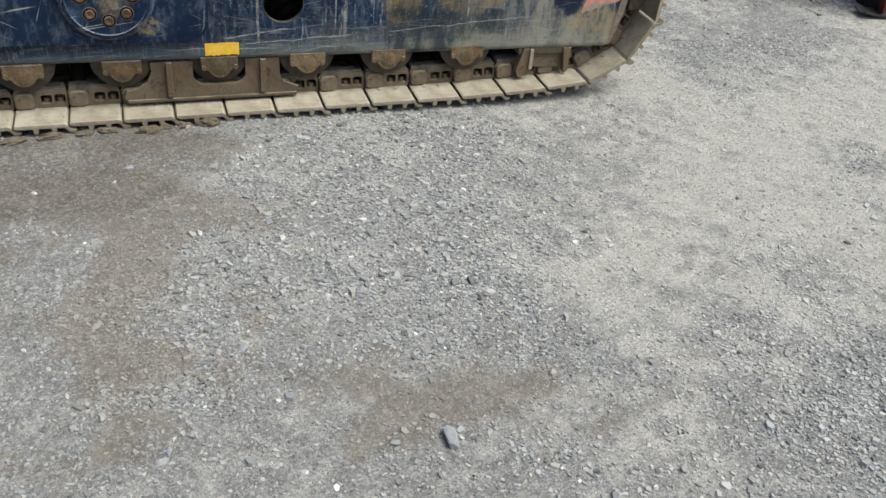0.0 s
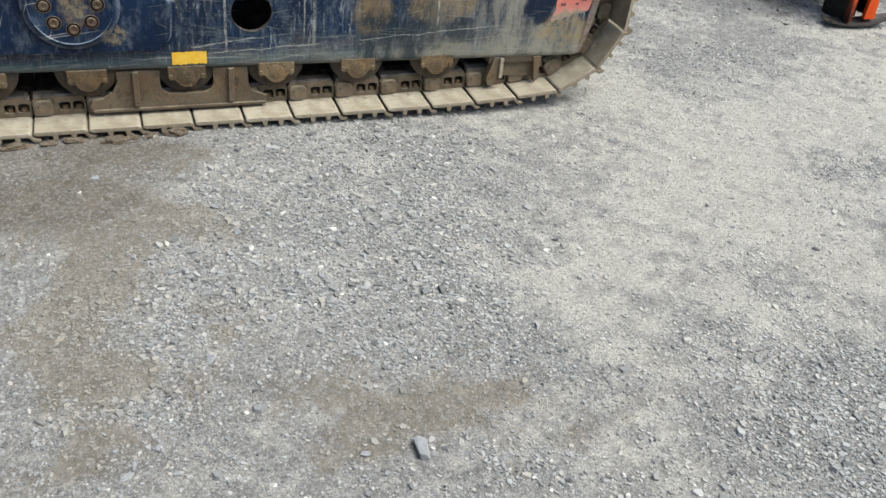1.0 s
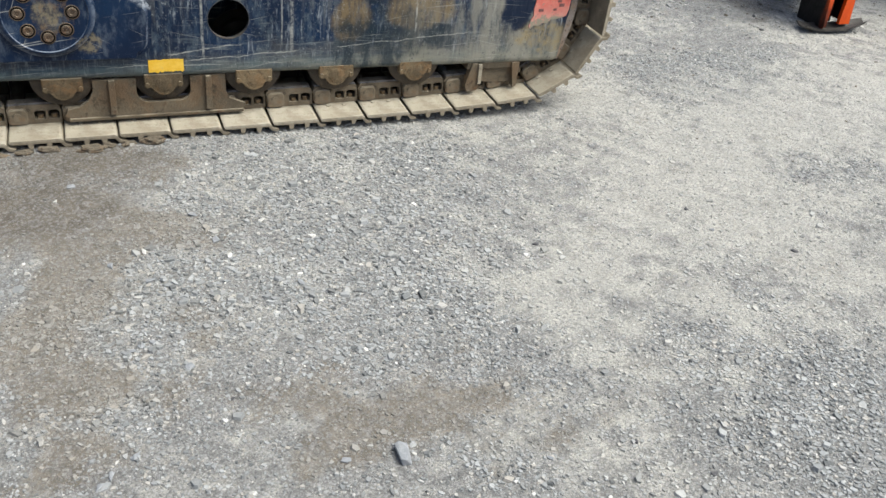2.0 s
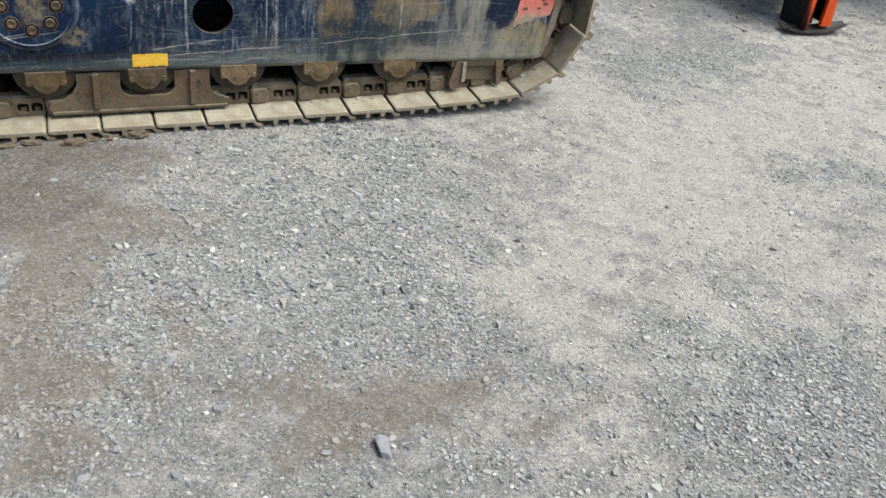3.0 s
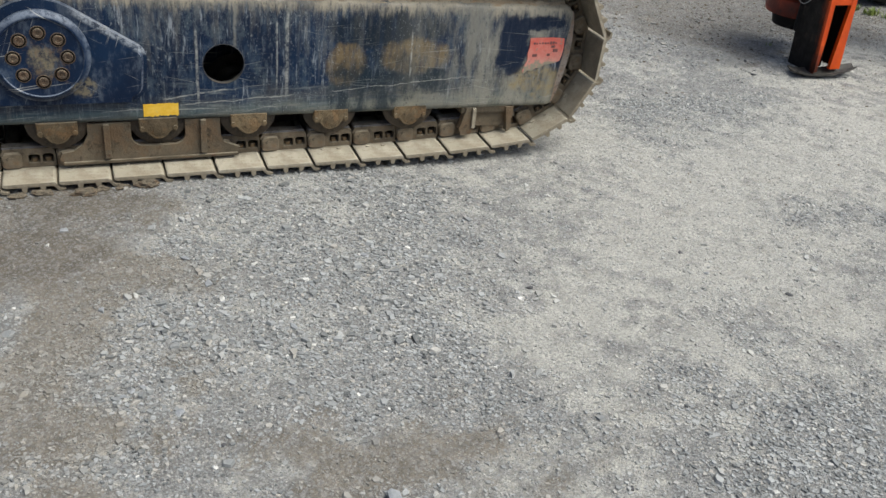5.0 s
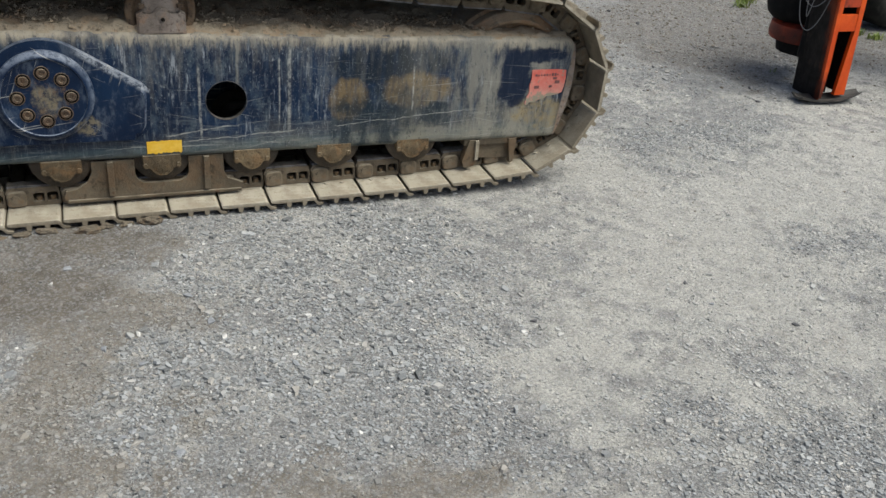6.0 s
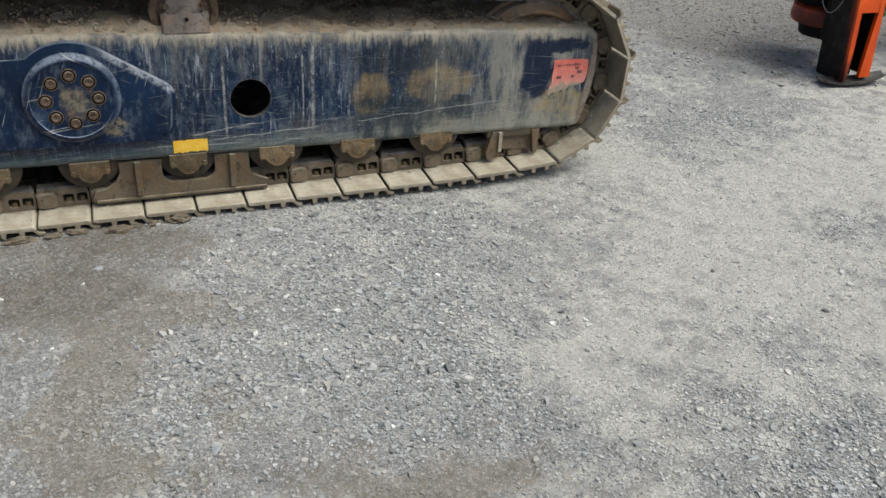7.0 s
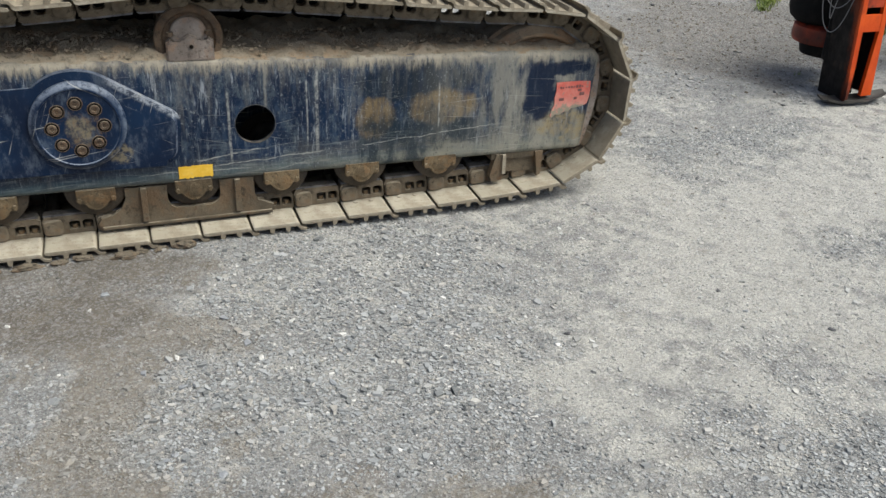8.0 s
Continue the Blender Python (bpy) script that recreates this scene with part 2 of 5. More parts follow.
def worn_blue():
    """The same paint on the hub: cleaner, edges chalky, upper bevels' highlight coloured in."""
    k = Mat("worn_blue_paint", 0.38).matt(0.28)
    x, y, z = k.xyz()
    col = k.mix(k.ramp(k.noise(5, 4), 0.35, 0.7), (0.0016, 0.0095, 0.032), (0.0040, 0.020, 0.057))
    wob = k.math("MULTIPLY", k.math("SUBTRACT", k.noise(16, 5, 0.65), 0.5), 2.6)
    mud = k.math("MAXIMUM", k.mul(k.spot(x, z, -0.02, 0.47, 0.05, 0.06, wob), k.ramp(k.noise(45, 5, 0.7), 0.38, 0.62, 0.1, 0.8)), k.mul(k.spot(x, z, 0.105, 0.365, 0.045, 0.04, wob), k.ramp(k.noise(60, 4, 0.7), 0.4, 0.6, 0, 0.7)))
    col = k.mix(mud, col, (0.23, 0.195, 0.125))
    rusty = k.mul(k.spot(x, z, -0.01, 0.475, 0.075, 0.085, wob), k.ramp(k.noise(34, 6, 0.8, at=(9, 1, 4)), 0.50, 0.62, 0, 0.6))
    col = k.mix(rusty, col, (0.16, 0.105, 0.06))
    nrm = k.n.new("ShaderNodeNewGeometry").outputs["Normal"]
    sep = k.n.new("ShaderNodeSeparateXYZ")
    k.l.new(nrm, sep.inputs[0])
    # upward bevels painted paler: chalky wear together with the rim's highlight
    up = k.mul(k.ramp(sep.outputs[2], 0.2, 0.6), k.ramp(k.noise(45, 6, 0.8, s=(1, 1, 1)), 0.40, 0.56, 0.15, 0.95))
    edge = k.mul(k.ramp(k.math('ABSOLUTE', sep.outputs[1]), 0.93, 0.70), k.ramp(k.noise(30, 6, 0.8, at=(5, 1, 2)), 0.44, 0.58, 0.05, 0.6))
    up = k.math('MAXIMUM', up, edge)
    col = k.mix(k.mul(up, 0.7), col, (0.24, 0.28, 0.35))
    # scraped edge of the lug's slope
    off = k.math("ADD", k.math("MULTIPLY", k.math("SUBTRACT", x, 0.109), 0.549), k.math("MULTIPLY", k.math("SUBTRACT", z, 0.634), 0.836))
    scrape = k.mul(k.ramp(off, -0.026, -0.012), k.ramp(off, 0.012, 0.004), k.ramp(x, 0.06, 0.12), k.ramp(k.noise(60, 5, 0.75, s=(1, 1, 1)), 0.40, 0.58, 0.1, 0.9))
    col = k.mix(scrape, col, (0.36, 0.39, 0.43))
    fleck = k.mul(k.ramp(k.noise(120, 4, 0.75), 0.62, 0.70), k.ramp(k.noise(8, 4, 0.6), 0.42, 0.62, 0.0, 0.8))
    col = k.mix(fleck, col, (0.34, 0.36, 0.36))
    film = k.ramp(k.noise(24, 6, 0.75, s=(1, 1, 0.45)), 0.48, 0.70, 0, 0.45)
    col = k.mix(film, col, (0.15, 0.18, 0.22))
    thin = k.math("MAXIMUM", k.streaks(8, 150, 3.0, 0.70, 2), k.math("MAXIMUM", k.streaks(70, 160, 4.0, 0.72, 5), k.streaks(-30, 190, 4.0, 0.72, 8)))
    col = k.mix(k.mul(thin, k.ramp(k.noise(9, 3), 0.42, 0.60, 0, 0.65)), col, (0.45, 0.45, 0.42))
    k.bump(k.noise(90, 4, 0.6), 0.002, 0.5)
    return k.done(col, k.ramp(k.noise(12, 4), 0.3, 0.7, 0.35, 0.6))


def sticker(name, a, b, edge):
    k = Mat(name, 0.55)
    col = k.mix(k.ramp(k.noise(25, 5, 0.65), 0.45, 0.7), a, b)
    col = k.mix(k.ramp(k.noise(60, 5, 0.7), 0.60, 0.70, 0, 0.85), col, edge)
    k.bump(k.noise(120, 3), 0.001, 0.5)
    return k.done(col)


def ground_dirt():
    k = Mat("ground_dirt", 0.95)
    dust, brown = k.attr("dust"), k.attr("brown")
    turned = k.n.new("ShaderNodeVectorRotate")
    turned.rotation_type = "Z_AXIS"
    k.l.new(k.co, turned.inputs["Vector"])
    turned.inputs["Angle"].default_value = radians(-29)
    smear = k.n.new("ShaderNodeTexNoise")
    k.l.new(k.scaled((1.1, 4.2, 1), turned.outputs[0]), smear.inputs["Vector"])
    smear.inputs["Scale"].default_value, smear.inputs["Detail"].default_value, smear.inputs["Roughness"].default_value = 1.6, 6.0, 0.65
    fine = k.n.new("ShaderNodeTexNoise")
    k.l.new(k.scaled((2.6, 8.5, 1), turned.outputs[0], (4, 2, 0)), fine.inputs["Vector"])
    fine.inputs["Scale"].default_value, fine.inputs["Detail"].default_value, fine.inputs["Roughness"].default_value = 2.2, 6.0, 0.7
    n1 = k.math("ADD", k.mul(k.noise(2.2, 6, 0.62), 0.35), k.math("ADD", k.mul(smear.outputs["Fac"], 0.4), k.mul(fine.outputs["Fac"], 0.25)))
    n2 = k.noise(14, 6, 0.7)
    grey = k.mix(k.ramp(n2, 0.35, 0.68), (0.195, 0.194, 0.187), (0.30, 0.298, 0.286))
    pale = k.mix(k.ramp(n2, 0.3, 0.7), (0.41, 0.40, 0.36), (0.555, 0.543, 0.496))
    soil = k.mix(k.ramp(n2, 0.3, 0.7), (0.142, 0.122, 0.094), (0.25, 0.221, 0.178))
    shift = k.math("MULTIPLY", k.math("SUBTRACT", k.math("ADD", n1, k.mul(n2, 0.6)), 0.8), 3.3)
    col = k.mix(k.ramp(k.math("ADD", k.math("ADD", dust, 0.13), shift), 0.10, 0.95), grey, pale)
    drift = k.math("MULTIPLY", k.math("SUBTRACT", k.noise(5.5, 7, 0.72, at=(7, 3, 0)), 0.5), 2.4)
    col = k.mix(k.ramp(k.math("ADD", k.math("ADD", brown, 0.12), drift), 0.25, 0.85, 0, 0.9), col, soil)
    col = k.mix(k.ramp(k.math("ADD", k.attr("damp"), shift), 0.25, 0.8, 0, 0.8), col, k.mix(k.ramp(n2, 0.3, 0.7), (0.080, 0.066, 0.048), (0.155, 0.132, 0.102)))
    for sc, amount in ((95, 0.55), (190, 0.5)):
        cell = k.n.new("ShaderNodeTexVoronoi")
        cell.voronoi_dimensions = "2D"
        cell.inputs["Scale"].default_value = sc
        k.l.new(k.co, cell.inputs["Vector"])
        tone = k.n.new("ShaderNodeSeparateColor")
        k.l.new(cell.outputs["Color"], tone.inputs[0])
        loose = k.ramp(k.math("ADD", k.math("ADD", dust, brown), k.mul(shift, 0.5)), 0.9, 0.15, 0.6, 1.0)
        col = k.mix(k.mul(k.ramp(tone.outputs[0], 0.6, 1.0, 0, amount), loose), col, (0.17, 0.17, 0.17))
        col = k.mix(k.mul(k.ramp(tone.outputs[1], 0.6, 1.0, 0, amount), loose), col, (0.42, 0.42, 0.42))
        col = k.mix(k.mul(k.ramp(cell.outputs["Distance"], 0.42, 0.75, 0, 0.45), loose), col, (0.10, 0.10, 0.10))
    grit = k.noise(170, 4, 0.75)
    col = k.mix(k.ramp(grit, 0.56, 0.74, 0, 0.5), col, (0.10, 0.102, 0.105))
    col = k.mix(k.ramp(k.noise(260, 3, 0.7), 0.62, 0.75, 0, 0.6), col, (0.55, 0.54, 0.52))
    k.bump(k.math("ADD", k.noise(110, 6, 0.75), k.mul(k.noise(420, 3, 0.6), 0.45)), 0.010, 0.9)
    return k.done(col)


def gravel_stone(name, stops, grain):
    k = Mat(name, 0.85)
    q = k.n.new("ShaderNodeValToRGB")
    k.l.new(k.random(True), q.inputs[0])
    q.color_ramp.interpolation = "LINEAR"
    for i, (p, c) in enumerate(stops):
        e = q.color_ramp.elements[i] if i < 2 else q.color_ramp.elements.new(p)
        e.position, e.color = p, (*c, 1)
    col = k.mix(k.ramp(k.noise(120, 4, 0.65), 0.4, 0.7, 0, grain), q.outputs[0], (0.37, 0.36, 0.335))
    col = k.mix(k.ramp(k.attr("dust"), 0.10, 0.8, 0.0, 0.42), col, (0.56, 0.55, 0.505))
    col = k.mix(k.ramp(k.attr("brown"), 0.2, 0.9, 0.0, 0.55), col, (0.215, 0.193, 0.158))
    col = k.mix(k.ramp(k.attr("damp"), 0.2, 0.9, 0.0, 0.40), col, (0.15, 0.132, 0.108))
    k.bump(k.noise(260, 4, 0.6), 0.003, 0.6)
    return k.done(col)


def painted(name, a, b, rough=0.45, dirt=(0.14, 0.12, 0.095), amount=0.6):
    k = Mat(name, rough).matt(0.12 if max(a) < 0.02 else 0.4)
    col = k.mix(k.ramp(k.noise(6, 4), 0.35, 0.7), a, b)
    col = k.mix(k.ramp(k.noise(17, 5, 0.65, s=(1, 1, 0.5)), 0.5, 0.72, 0, amount), col, dirt)
    k.bump(k.noise(60, 4), 0.003, 0.5)
    return k.done(col)


M_BLUE, M_HUB = blue_paint(), worn_blue()


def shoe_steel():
    """Brown mud and pale dust; shade on faces not turned up is put into the colour."""
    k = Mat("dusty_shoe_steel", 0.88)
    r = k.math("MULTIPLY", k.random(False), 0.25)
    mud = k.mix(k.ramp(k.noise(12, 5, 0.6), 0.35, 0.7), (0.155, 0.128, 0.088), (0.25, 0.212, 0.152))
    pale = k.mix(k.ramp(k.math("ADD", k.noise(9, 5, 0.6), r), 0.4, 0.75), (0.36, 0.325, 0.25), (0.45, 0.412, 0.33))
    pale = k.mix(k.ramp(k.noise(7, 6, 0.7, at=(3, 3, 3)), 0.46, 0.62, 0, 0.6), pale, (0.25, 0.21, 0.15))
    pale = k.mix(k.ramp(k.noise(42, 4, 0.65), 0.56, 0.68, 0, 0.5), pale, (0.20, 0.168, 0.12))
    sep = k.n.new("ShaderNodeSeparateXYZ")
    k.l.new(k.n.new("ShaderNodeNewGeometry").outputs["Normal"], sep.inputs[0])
    # paler facing up or outwards, so the inner faces' shade is coloured in
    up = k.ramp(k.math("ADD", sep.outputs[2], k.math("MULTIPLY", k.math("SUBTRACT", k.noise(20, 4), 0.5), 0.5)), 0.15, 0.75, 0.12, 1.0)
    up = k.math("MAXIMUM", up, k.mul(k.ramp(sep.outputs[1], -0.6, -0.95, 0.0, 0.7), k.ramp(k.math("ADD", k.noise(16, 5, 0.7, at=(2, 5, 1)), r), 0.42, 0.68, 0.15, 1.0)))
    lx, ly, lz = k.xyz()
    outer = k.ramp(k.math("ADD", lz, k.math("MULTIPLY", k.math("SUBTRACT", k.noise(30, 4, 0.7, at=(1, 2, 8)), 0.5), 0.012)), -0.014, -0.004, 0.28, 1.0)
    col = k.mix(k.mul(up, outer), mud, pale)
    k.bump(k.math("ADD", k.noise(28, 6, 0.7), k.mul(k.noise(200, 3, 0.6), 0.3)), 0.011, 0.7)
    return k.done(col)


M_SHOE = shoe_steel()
M_LINK = dirty_metal("muddy_link_steel", (0.098, 0.077, 0.050), (0.19, 0.153, 0.104), (0.030, 0.024, 0.018), 0.8, dust=0.55)
M_RAIL = dirty_metal("worn_rail_steel", (0.13, 0.13, 0.14), (0.22, 0.22, 0.235), (0.07, 0.06, 0.05), 0.45, 0.55)
M_ROLL = dirty_metal("oily_roller_steel", (0.034, 0.026, 0.018), (0.066, 0.050, 0.033), (0.014, 0.012, 0.010), 0.6, dust=0.3)
M_CAP = dirty_metal("ochre_muddy_cap", (0.115, 0.082, 0.043), (0.205, 0.152, 0.084), (0.05, 0.04, 0.024), 0.8, 0, 14)
M_GUARD = dirty_metal("muddy_guard_plate", (0.080, 0.063, 0.040), (0.148, 0.118, 0.078), (0.085, 0.042, 0.020), 0.8, 0, 6)
M_DIRT = dirty_metal("dry_dirt", (0.29, 0.228, 0.155), (0.43, 0.36, 0.26), (0.12, 0.088, 0.056), 0.95, 0, 11, False, 0.3)
M_CLOD = dirty_metal("dark_mud", (0.09, 0.073, 0.052), (0.15, 0.125, 0.093), (0.05, 0.04, 0.03), 0.95, 0, 16, False, 0.15)
M_IDLER = dirty_metal("idler_steel", (0.21, 0.145, 0.090), (0.34, 0.25, 0.16), (0.08, 0.056, 0.038), 0.7)
M_CARRIER = dirty_metal("carrier_roller_steel", (0.10, 0.066, 0.040), (0.185, 0.130, 0.080), (0.04, 0.029, 0.02), 0.7, 0, 18)
M_BRACKET = dirty_metal("dusty_casting", (0.25, 0.205, 0.172), (0.36, 0.31, 0.265), (0.12, 0.09, 0.07), 0.9, 0, 14)
M_BOLT = dirty_metal("rusty_bolt_steel", (0.075, 0.052, 0.036), (0.15, 0.108, 0.072), (0.03, 0.024, 0.02), 0.75, 0.1, 40)
M_BLACK = painted("black_steel", (0.006, 0.006, 0.0065), (0.012, 0.012, 0.012), 0.7, (0.045, 0.038, 0.031), 0.75)
M_HOLE = painted("near_black", (0.006, 0.005, 0.004), (0.012, 0.01, 0.008), 0.8, (0.02, 0.016, 0.012), 0.5)
M_DECK = painted("deck_blue_paint", (0.006, 0.018, 0.05), (0.012, 0.03, 0.07), 0.5, (0.12, 0.11, 0.09), 0.4)
M_YEL = sticker("yellow_sticker", (0.72, 0.43, 0.03), (0.80, 0.52, 0.07), (0.55, 0.42, 0.18))


def red_sticker():
    k = Mat("faded_red_sticker", 0.6)
    x, y, z = k.xyz()
    col = k.mix(k.ramp(k.noise(25, 5, 0.65), 0.4, 0.7), (0.60, 0.12, 0.09), (0.64, 0.22, 0.17))
    col = k.mix(k.ramp(k.math('ADD', z, k.mul(k.noise(14, 4), 0.05)), 0.49, 0.40, 0.0, 0.6), col, (0.56, 0.33, 0.27))
    worn = k.math("ADD", k.noise(38, 5, 0.7), k.ramp(z, 0.45, 0.355, 0.0, 0.22))
    col = k.mix(k.ramp(worn, 0.60, 0.70), col, (0.27, 0.245, 0.18))
    col = k.mix(k.ramp(k.noise(90, 4, 0.7, s=(1, 1, 0.4)), 0.6, 0.7, 0, 0.5), col, (0.12, 0.09, 0.09))
    k.bump(k.noise(120, 3), 0.001, 0.5)
    return k.done(col)


M_RED = red_sticker()
M_INK = sticker("sticker_print", (0.16, 0.07, 0.065), (0.26, 0.11, 0.10), (0.45, 0.2, 0.16))


def orange_paint():
    """Bright orange paint, sooty near the ground and in worn spots."""
    k = Mat("orange_paint", 0.45).matt(0.3)
    x, y, z = k.xyz()
    col = k.mix(k.ramp(k.noise(6, 4), 0.35, 0.7), (0.52, 0.058, 0.006), (0.66, 0.09, 0.01))
    col = k.mix(k.ramp(k.noise(17, 5, 0.65, s=(1, 1, 0.5)), 0.5, 0.72, 0, 0.55), col, (0.30, 0.045, 0.012))
    soot = k.ramp(k.math("ADD", k.math("ADD", z, k.math("MULTIPLY", k.math("SUBTRACT", x, 4.04), 1.6)), k.mul(k.noise(12, 5, 0.7), 0.14)), 0.30, 0.12)
    col = k.mix(k.mul(soot, 0.9), col, (0.018, 0.012, 0.009))
    k.bump(k.noise(60, 4), 0.003, 0.5)
    return k.done(col)


M_ORANGE = orange_paint()
M_FOOT = painted("dusty_foot_steel", (0.03, 0.028, 0.026), (0.06, 0.056, 0.052), 0.6, (0.15, 0.135, 0.115), 0.7)
M_TYRE = painted("dusty_tyre_rubber", (0.018, 0.018, 0.017), (0.035, 0.035, 0.032), 0.85, (0.07, 0.065, 0.055), 0.6)


def greasy_leg():
    """Orange paint under black grease that thins towards the leg's front edge."""
    k = Mat("greasy_leg_paint", 0.6).matt(0.2)
    x, y, z = k.xyz()
    cover = k.math("ADD", k.math("MULTIPLY", k.math("SUBTRACT", k.noise(14, 5, 0.7, s=(1, 1, 0.4)), 0.5), 0.16), k.math("SUBTRACT", y, k.math("MULTIPLY", z, 0.10)))
    col = k.mix(k.ramp(cover, 0.745, 0.815), (0.16, 0.032, 0.010), (0.010, 0.0085, 0.008))
    col = k.mix(k.ramp(k.noise(24, 5, 0.7, s=(1, 1, 0.5)), 0.55, 0.72, 0, 0.5), col, (0.05, 0.036, 0.026))
    k.bump(k.noise(60, 4), 0.003, 0.5)
    return k.done(col, k.ramp(k.noise(20, 4), 0.3, 0.7, 0.5, 0.8))


M_LEGSIDE = greasy_leg()
M_REDPAINT = painted("red_orange_paint", (0.10, 0.014, 0.007), (0.42, 0.05, 0.012), 0.5, (0.014, 0.010, 0.009), 1.0)
M_RUBBER = painted("black_rubber", (0.006, 0.006, 0.0065), (0.010, 0.010, 0.0105), 0.75, (0.02, 0.018, 0.016), 0.5)
M_CABLE = painted("grey_cable", (0.16, 0.16, 0.165), (0.22, 0.22, 0.22), 0.5)
M_LEAF = painted("weed_green", (0.14, 0.20, 0.03), (0.25, 0.30, 0.07), 0.6, (0.22, 0.20, 0.06), 0.4)
M_GROUND = ground_dirt()
M_GRAVEL = gravel_stone("gravel_stone", ((0.0, (0.13, 0.132, 0.134)), (0.2, (0.20, 0.203, 0.206)), (0.5, (0.27, 0.273, 0.274)), (0.78, (0.33, 0.332, 0.33)), (0.92, (0.34, 0.315, 0.27)), (0.98, (0.42, 0.415, 0.40)), (0.996, (0.68, 0.67, 0.64))), 0.4)
M_CHIP = gravel_stone("slate_chip", ((0.0, (0.085, 0.091, 0.095)), (0.2, (0.165, 0.175, 0.179)), (0.5, (0.249, 0.261, 0.267)), (0.8, (0.347, 0.36, 0.364)), (0.93, (0.33, 0.312, 0.28)), (0.985, (0.41, 0.405, 0.39)), (0.9965, (0.60, 0.59, 0.57))), 0.3)


# ---- building helpers ----
def part(name, bm, material, parent=None, label="", smooth=False):
    """Links a bmesh as one mesh object, under a thing or a part if one is given."""
    bmesh.ops.recalc_face_normals(bm, faces=bm.faces[:])
    me = bpy.data.meshes.new(name)
    bm.to_mesh(me)
    bm.free()
    me.materials.append(material)
    if smooth:
        me.shade_smooth()
        me.set_sharp_from_angle(angle=radians(38))
    ob = new(name, me)
    ob.parent = parent
    if label:
        tagged(ob, label)
    return ob


def prism(bm, pts, y0, y1):
    """A solid with the outline pts of (x, z), from y0 to y1."""
    a = [bm.verts.new((x, y0, z)) for x, z in pts]
    b = [bm.verts.new((x, y1, z)) for x, z in pts]
    bm.faces.new(a), bm.faces.new(b[::-1])
    for i in range(len(a)):
        j = (i + 1) % len(a)
        bm.faces.new((a[i], b[i], b[j], a[j]))
    return a + b


def disc(bm, x, z, y0, y1, r0, r1=None, n=28, at=None):
    """A cylinder or cone along y; at: a matrix to lay it elsewhere."""
    r1 = r0 if r1 is None else r1
    rings = [[bm.verts.new((x + r * math.cos(2 * math.pi * i / n), y, z + r * math.sin(2 * math.pi * i / n))) for i in range(n)] for y, r in ((y0, r0), (y1, r1))]
    bm.faces.new(rings[0]), bm.faces.new(rings[1][::-1])
    for i in range(n):
        j = (i + 1) % n
        bm.faces.new((rings[0][i], rings[1][i], rings[1][j], rings[0][j]))
    if at is not None:
        bmesh.ops.transform(bm, matrix=at, verts=rings[0] + rings[1])


def lathe(bm, x, z, profile, n=40):
    """A solid of revolution round the y axis through (x, z); profile of (y, r)."""
    rings = [[bm.verts.new((x + r * math.cos(2 * math.pi * i / n), y, z + r * math.sin(2 * math.pi * i / n))) for i in range(n)] for y, r in profile]
    for p, q in zip(rings, rings[1:]):
        for i in range(n):
            j = (i + 1) % n
            bm.faces.new((p[i], q[i], q[j], p[j]))
    bm.faces.new(rings[0]), bm.faces.new(rings[-1][::-1])


def box(bm, x0, x1, y0, y1, z0, z1, bevel=0.0, at=None):
    g = bmesh.ops.create_cube(bm, size=1.0)["verts"]
    for v in g:
        v.co = Vector((x0 + (v.co.x + 0.5) * (x1 - x0), y0 + (v.co.y + 0.5) * (y1 - y0), z0 + (v.co.z + 0.5) * (z1 - z0)))
    if at is not None:
        bmesh.ops.transform(bm, matrix=at, verts=g)
    if bevel:
        edges = list({e for v in g for e in v.link_edges})
        bmesh.ops.bevel(bm, geom=edges, offset=bevel, segments=2, affect="EDGES", profile=0.6)


def tube(name, pts, r, material, parent, label=""):
    cu = bpy.data.curves.new(name, "CURVE")
    cu.dimensions, cu.bevel_depth, cu.bevel_resolution, cu.resolution_u = "3D", r, 2, 6
    s = cu.splines.new("NURBS")
    s.points.add(len(pts) - 1)
    for p, q in zip(s.points, pts):
        p.co = (*q, 1)
    s.use_endpoint_u, s.order_u = True, 3
    tmp = bpy.data.objects.new(name, cu)
    me = bpy.data.meshes.new_from_object(tmp)
    bpy.data.objects.remove(tmp)
    me.materials.clear()
    me.materials.append(material)
    ob = new(name, me)
    ob.parent = parent
    return tagged(ob, label) if label else ob


def fbm(x, y, s, octaves=4):
    return noise.fractal(Vector((x * s, y * s, 3.7)), 0.6, 2.0, octaves)


# ---- the ground ----
def clump(x, y, x0, y0, rx, ry, turn=0.0):
    c, s = math.cos(turn), math.sin(turn)
    u, v = ((x - x0) * c + (y - y0) * s) / rx, (-(x - x0) * s + (y - y0) * c) / ry
    return np.exp(-(u * u + v * v))


LATTICE = np.random.default_rng(7).uniform(-1, 1, (256, 256))


def soft_noise(x, y):
    """Smooth value noise over the plan, for arrays."""
    i, j = np.floor(x).astype(int), np.floor(y).astype(int)
    u, v = x - i, y - j
    u, v = u * u * (3 - 2 * u), v * v * (3 - 2 * v)
    a, b = LATTICE[i % 256, j % 256], LATTICE[(i + 1) % 256, j % 256]
    c, d = LATTICE[i % 256, (j + 1) % 256], LATTICE[(i + 1) % 256, (j + 1) % 256]
    return (a * (1 - u) + b * u) * (1 - v) + (c * (1 - u) + d * u) * v


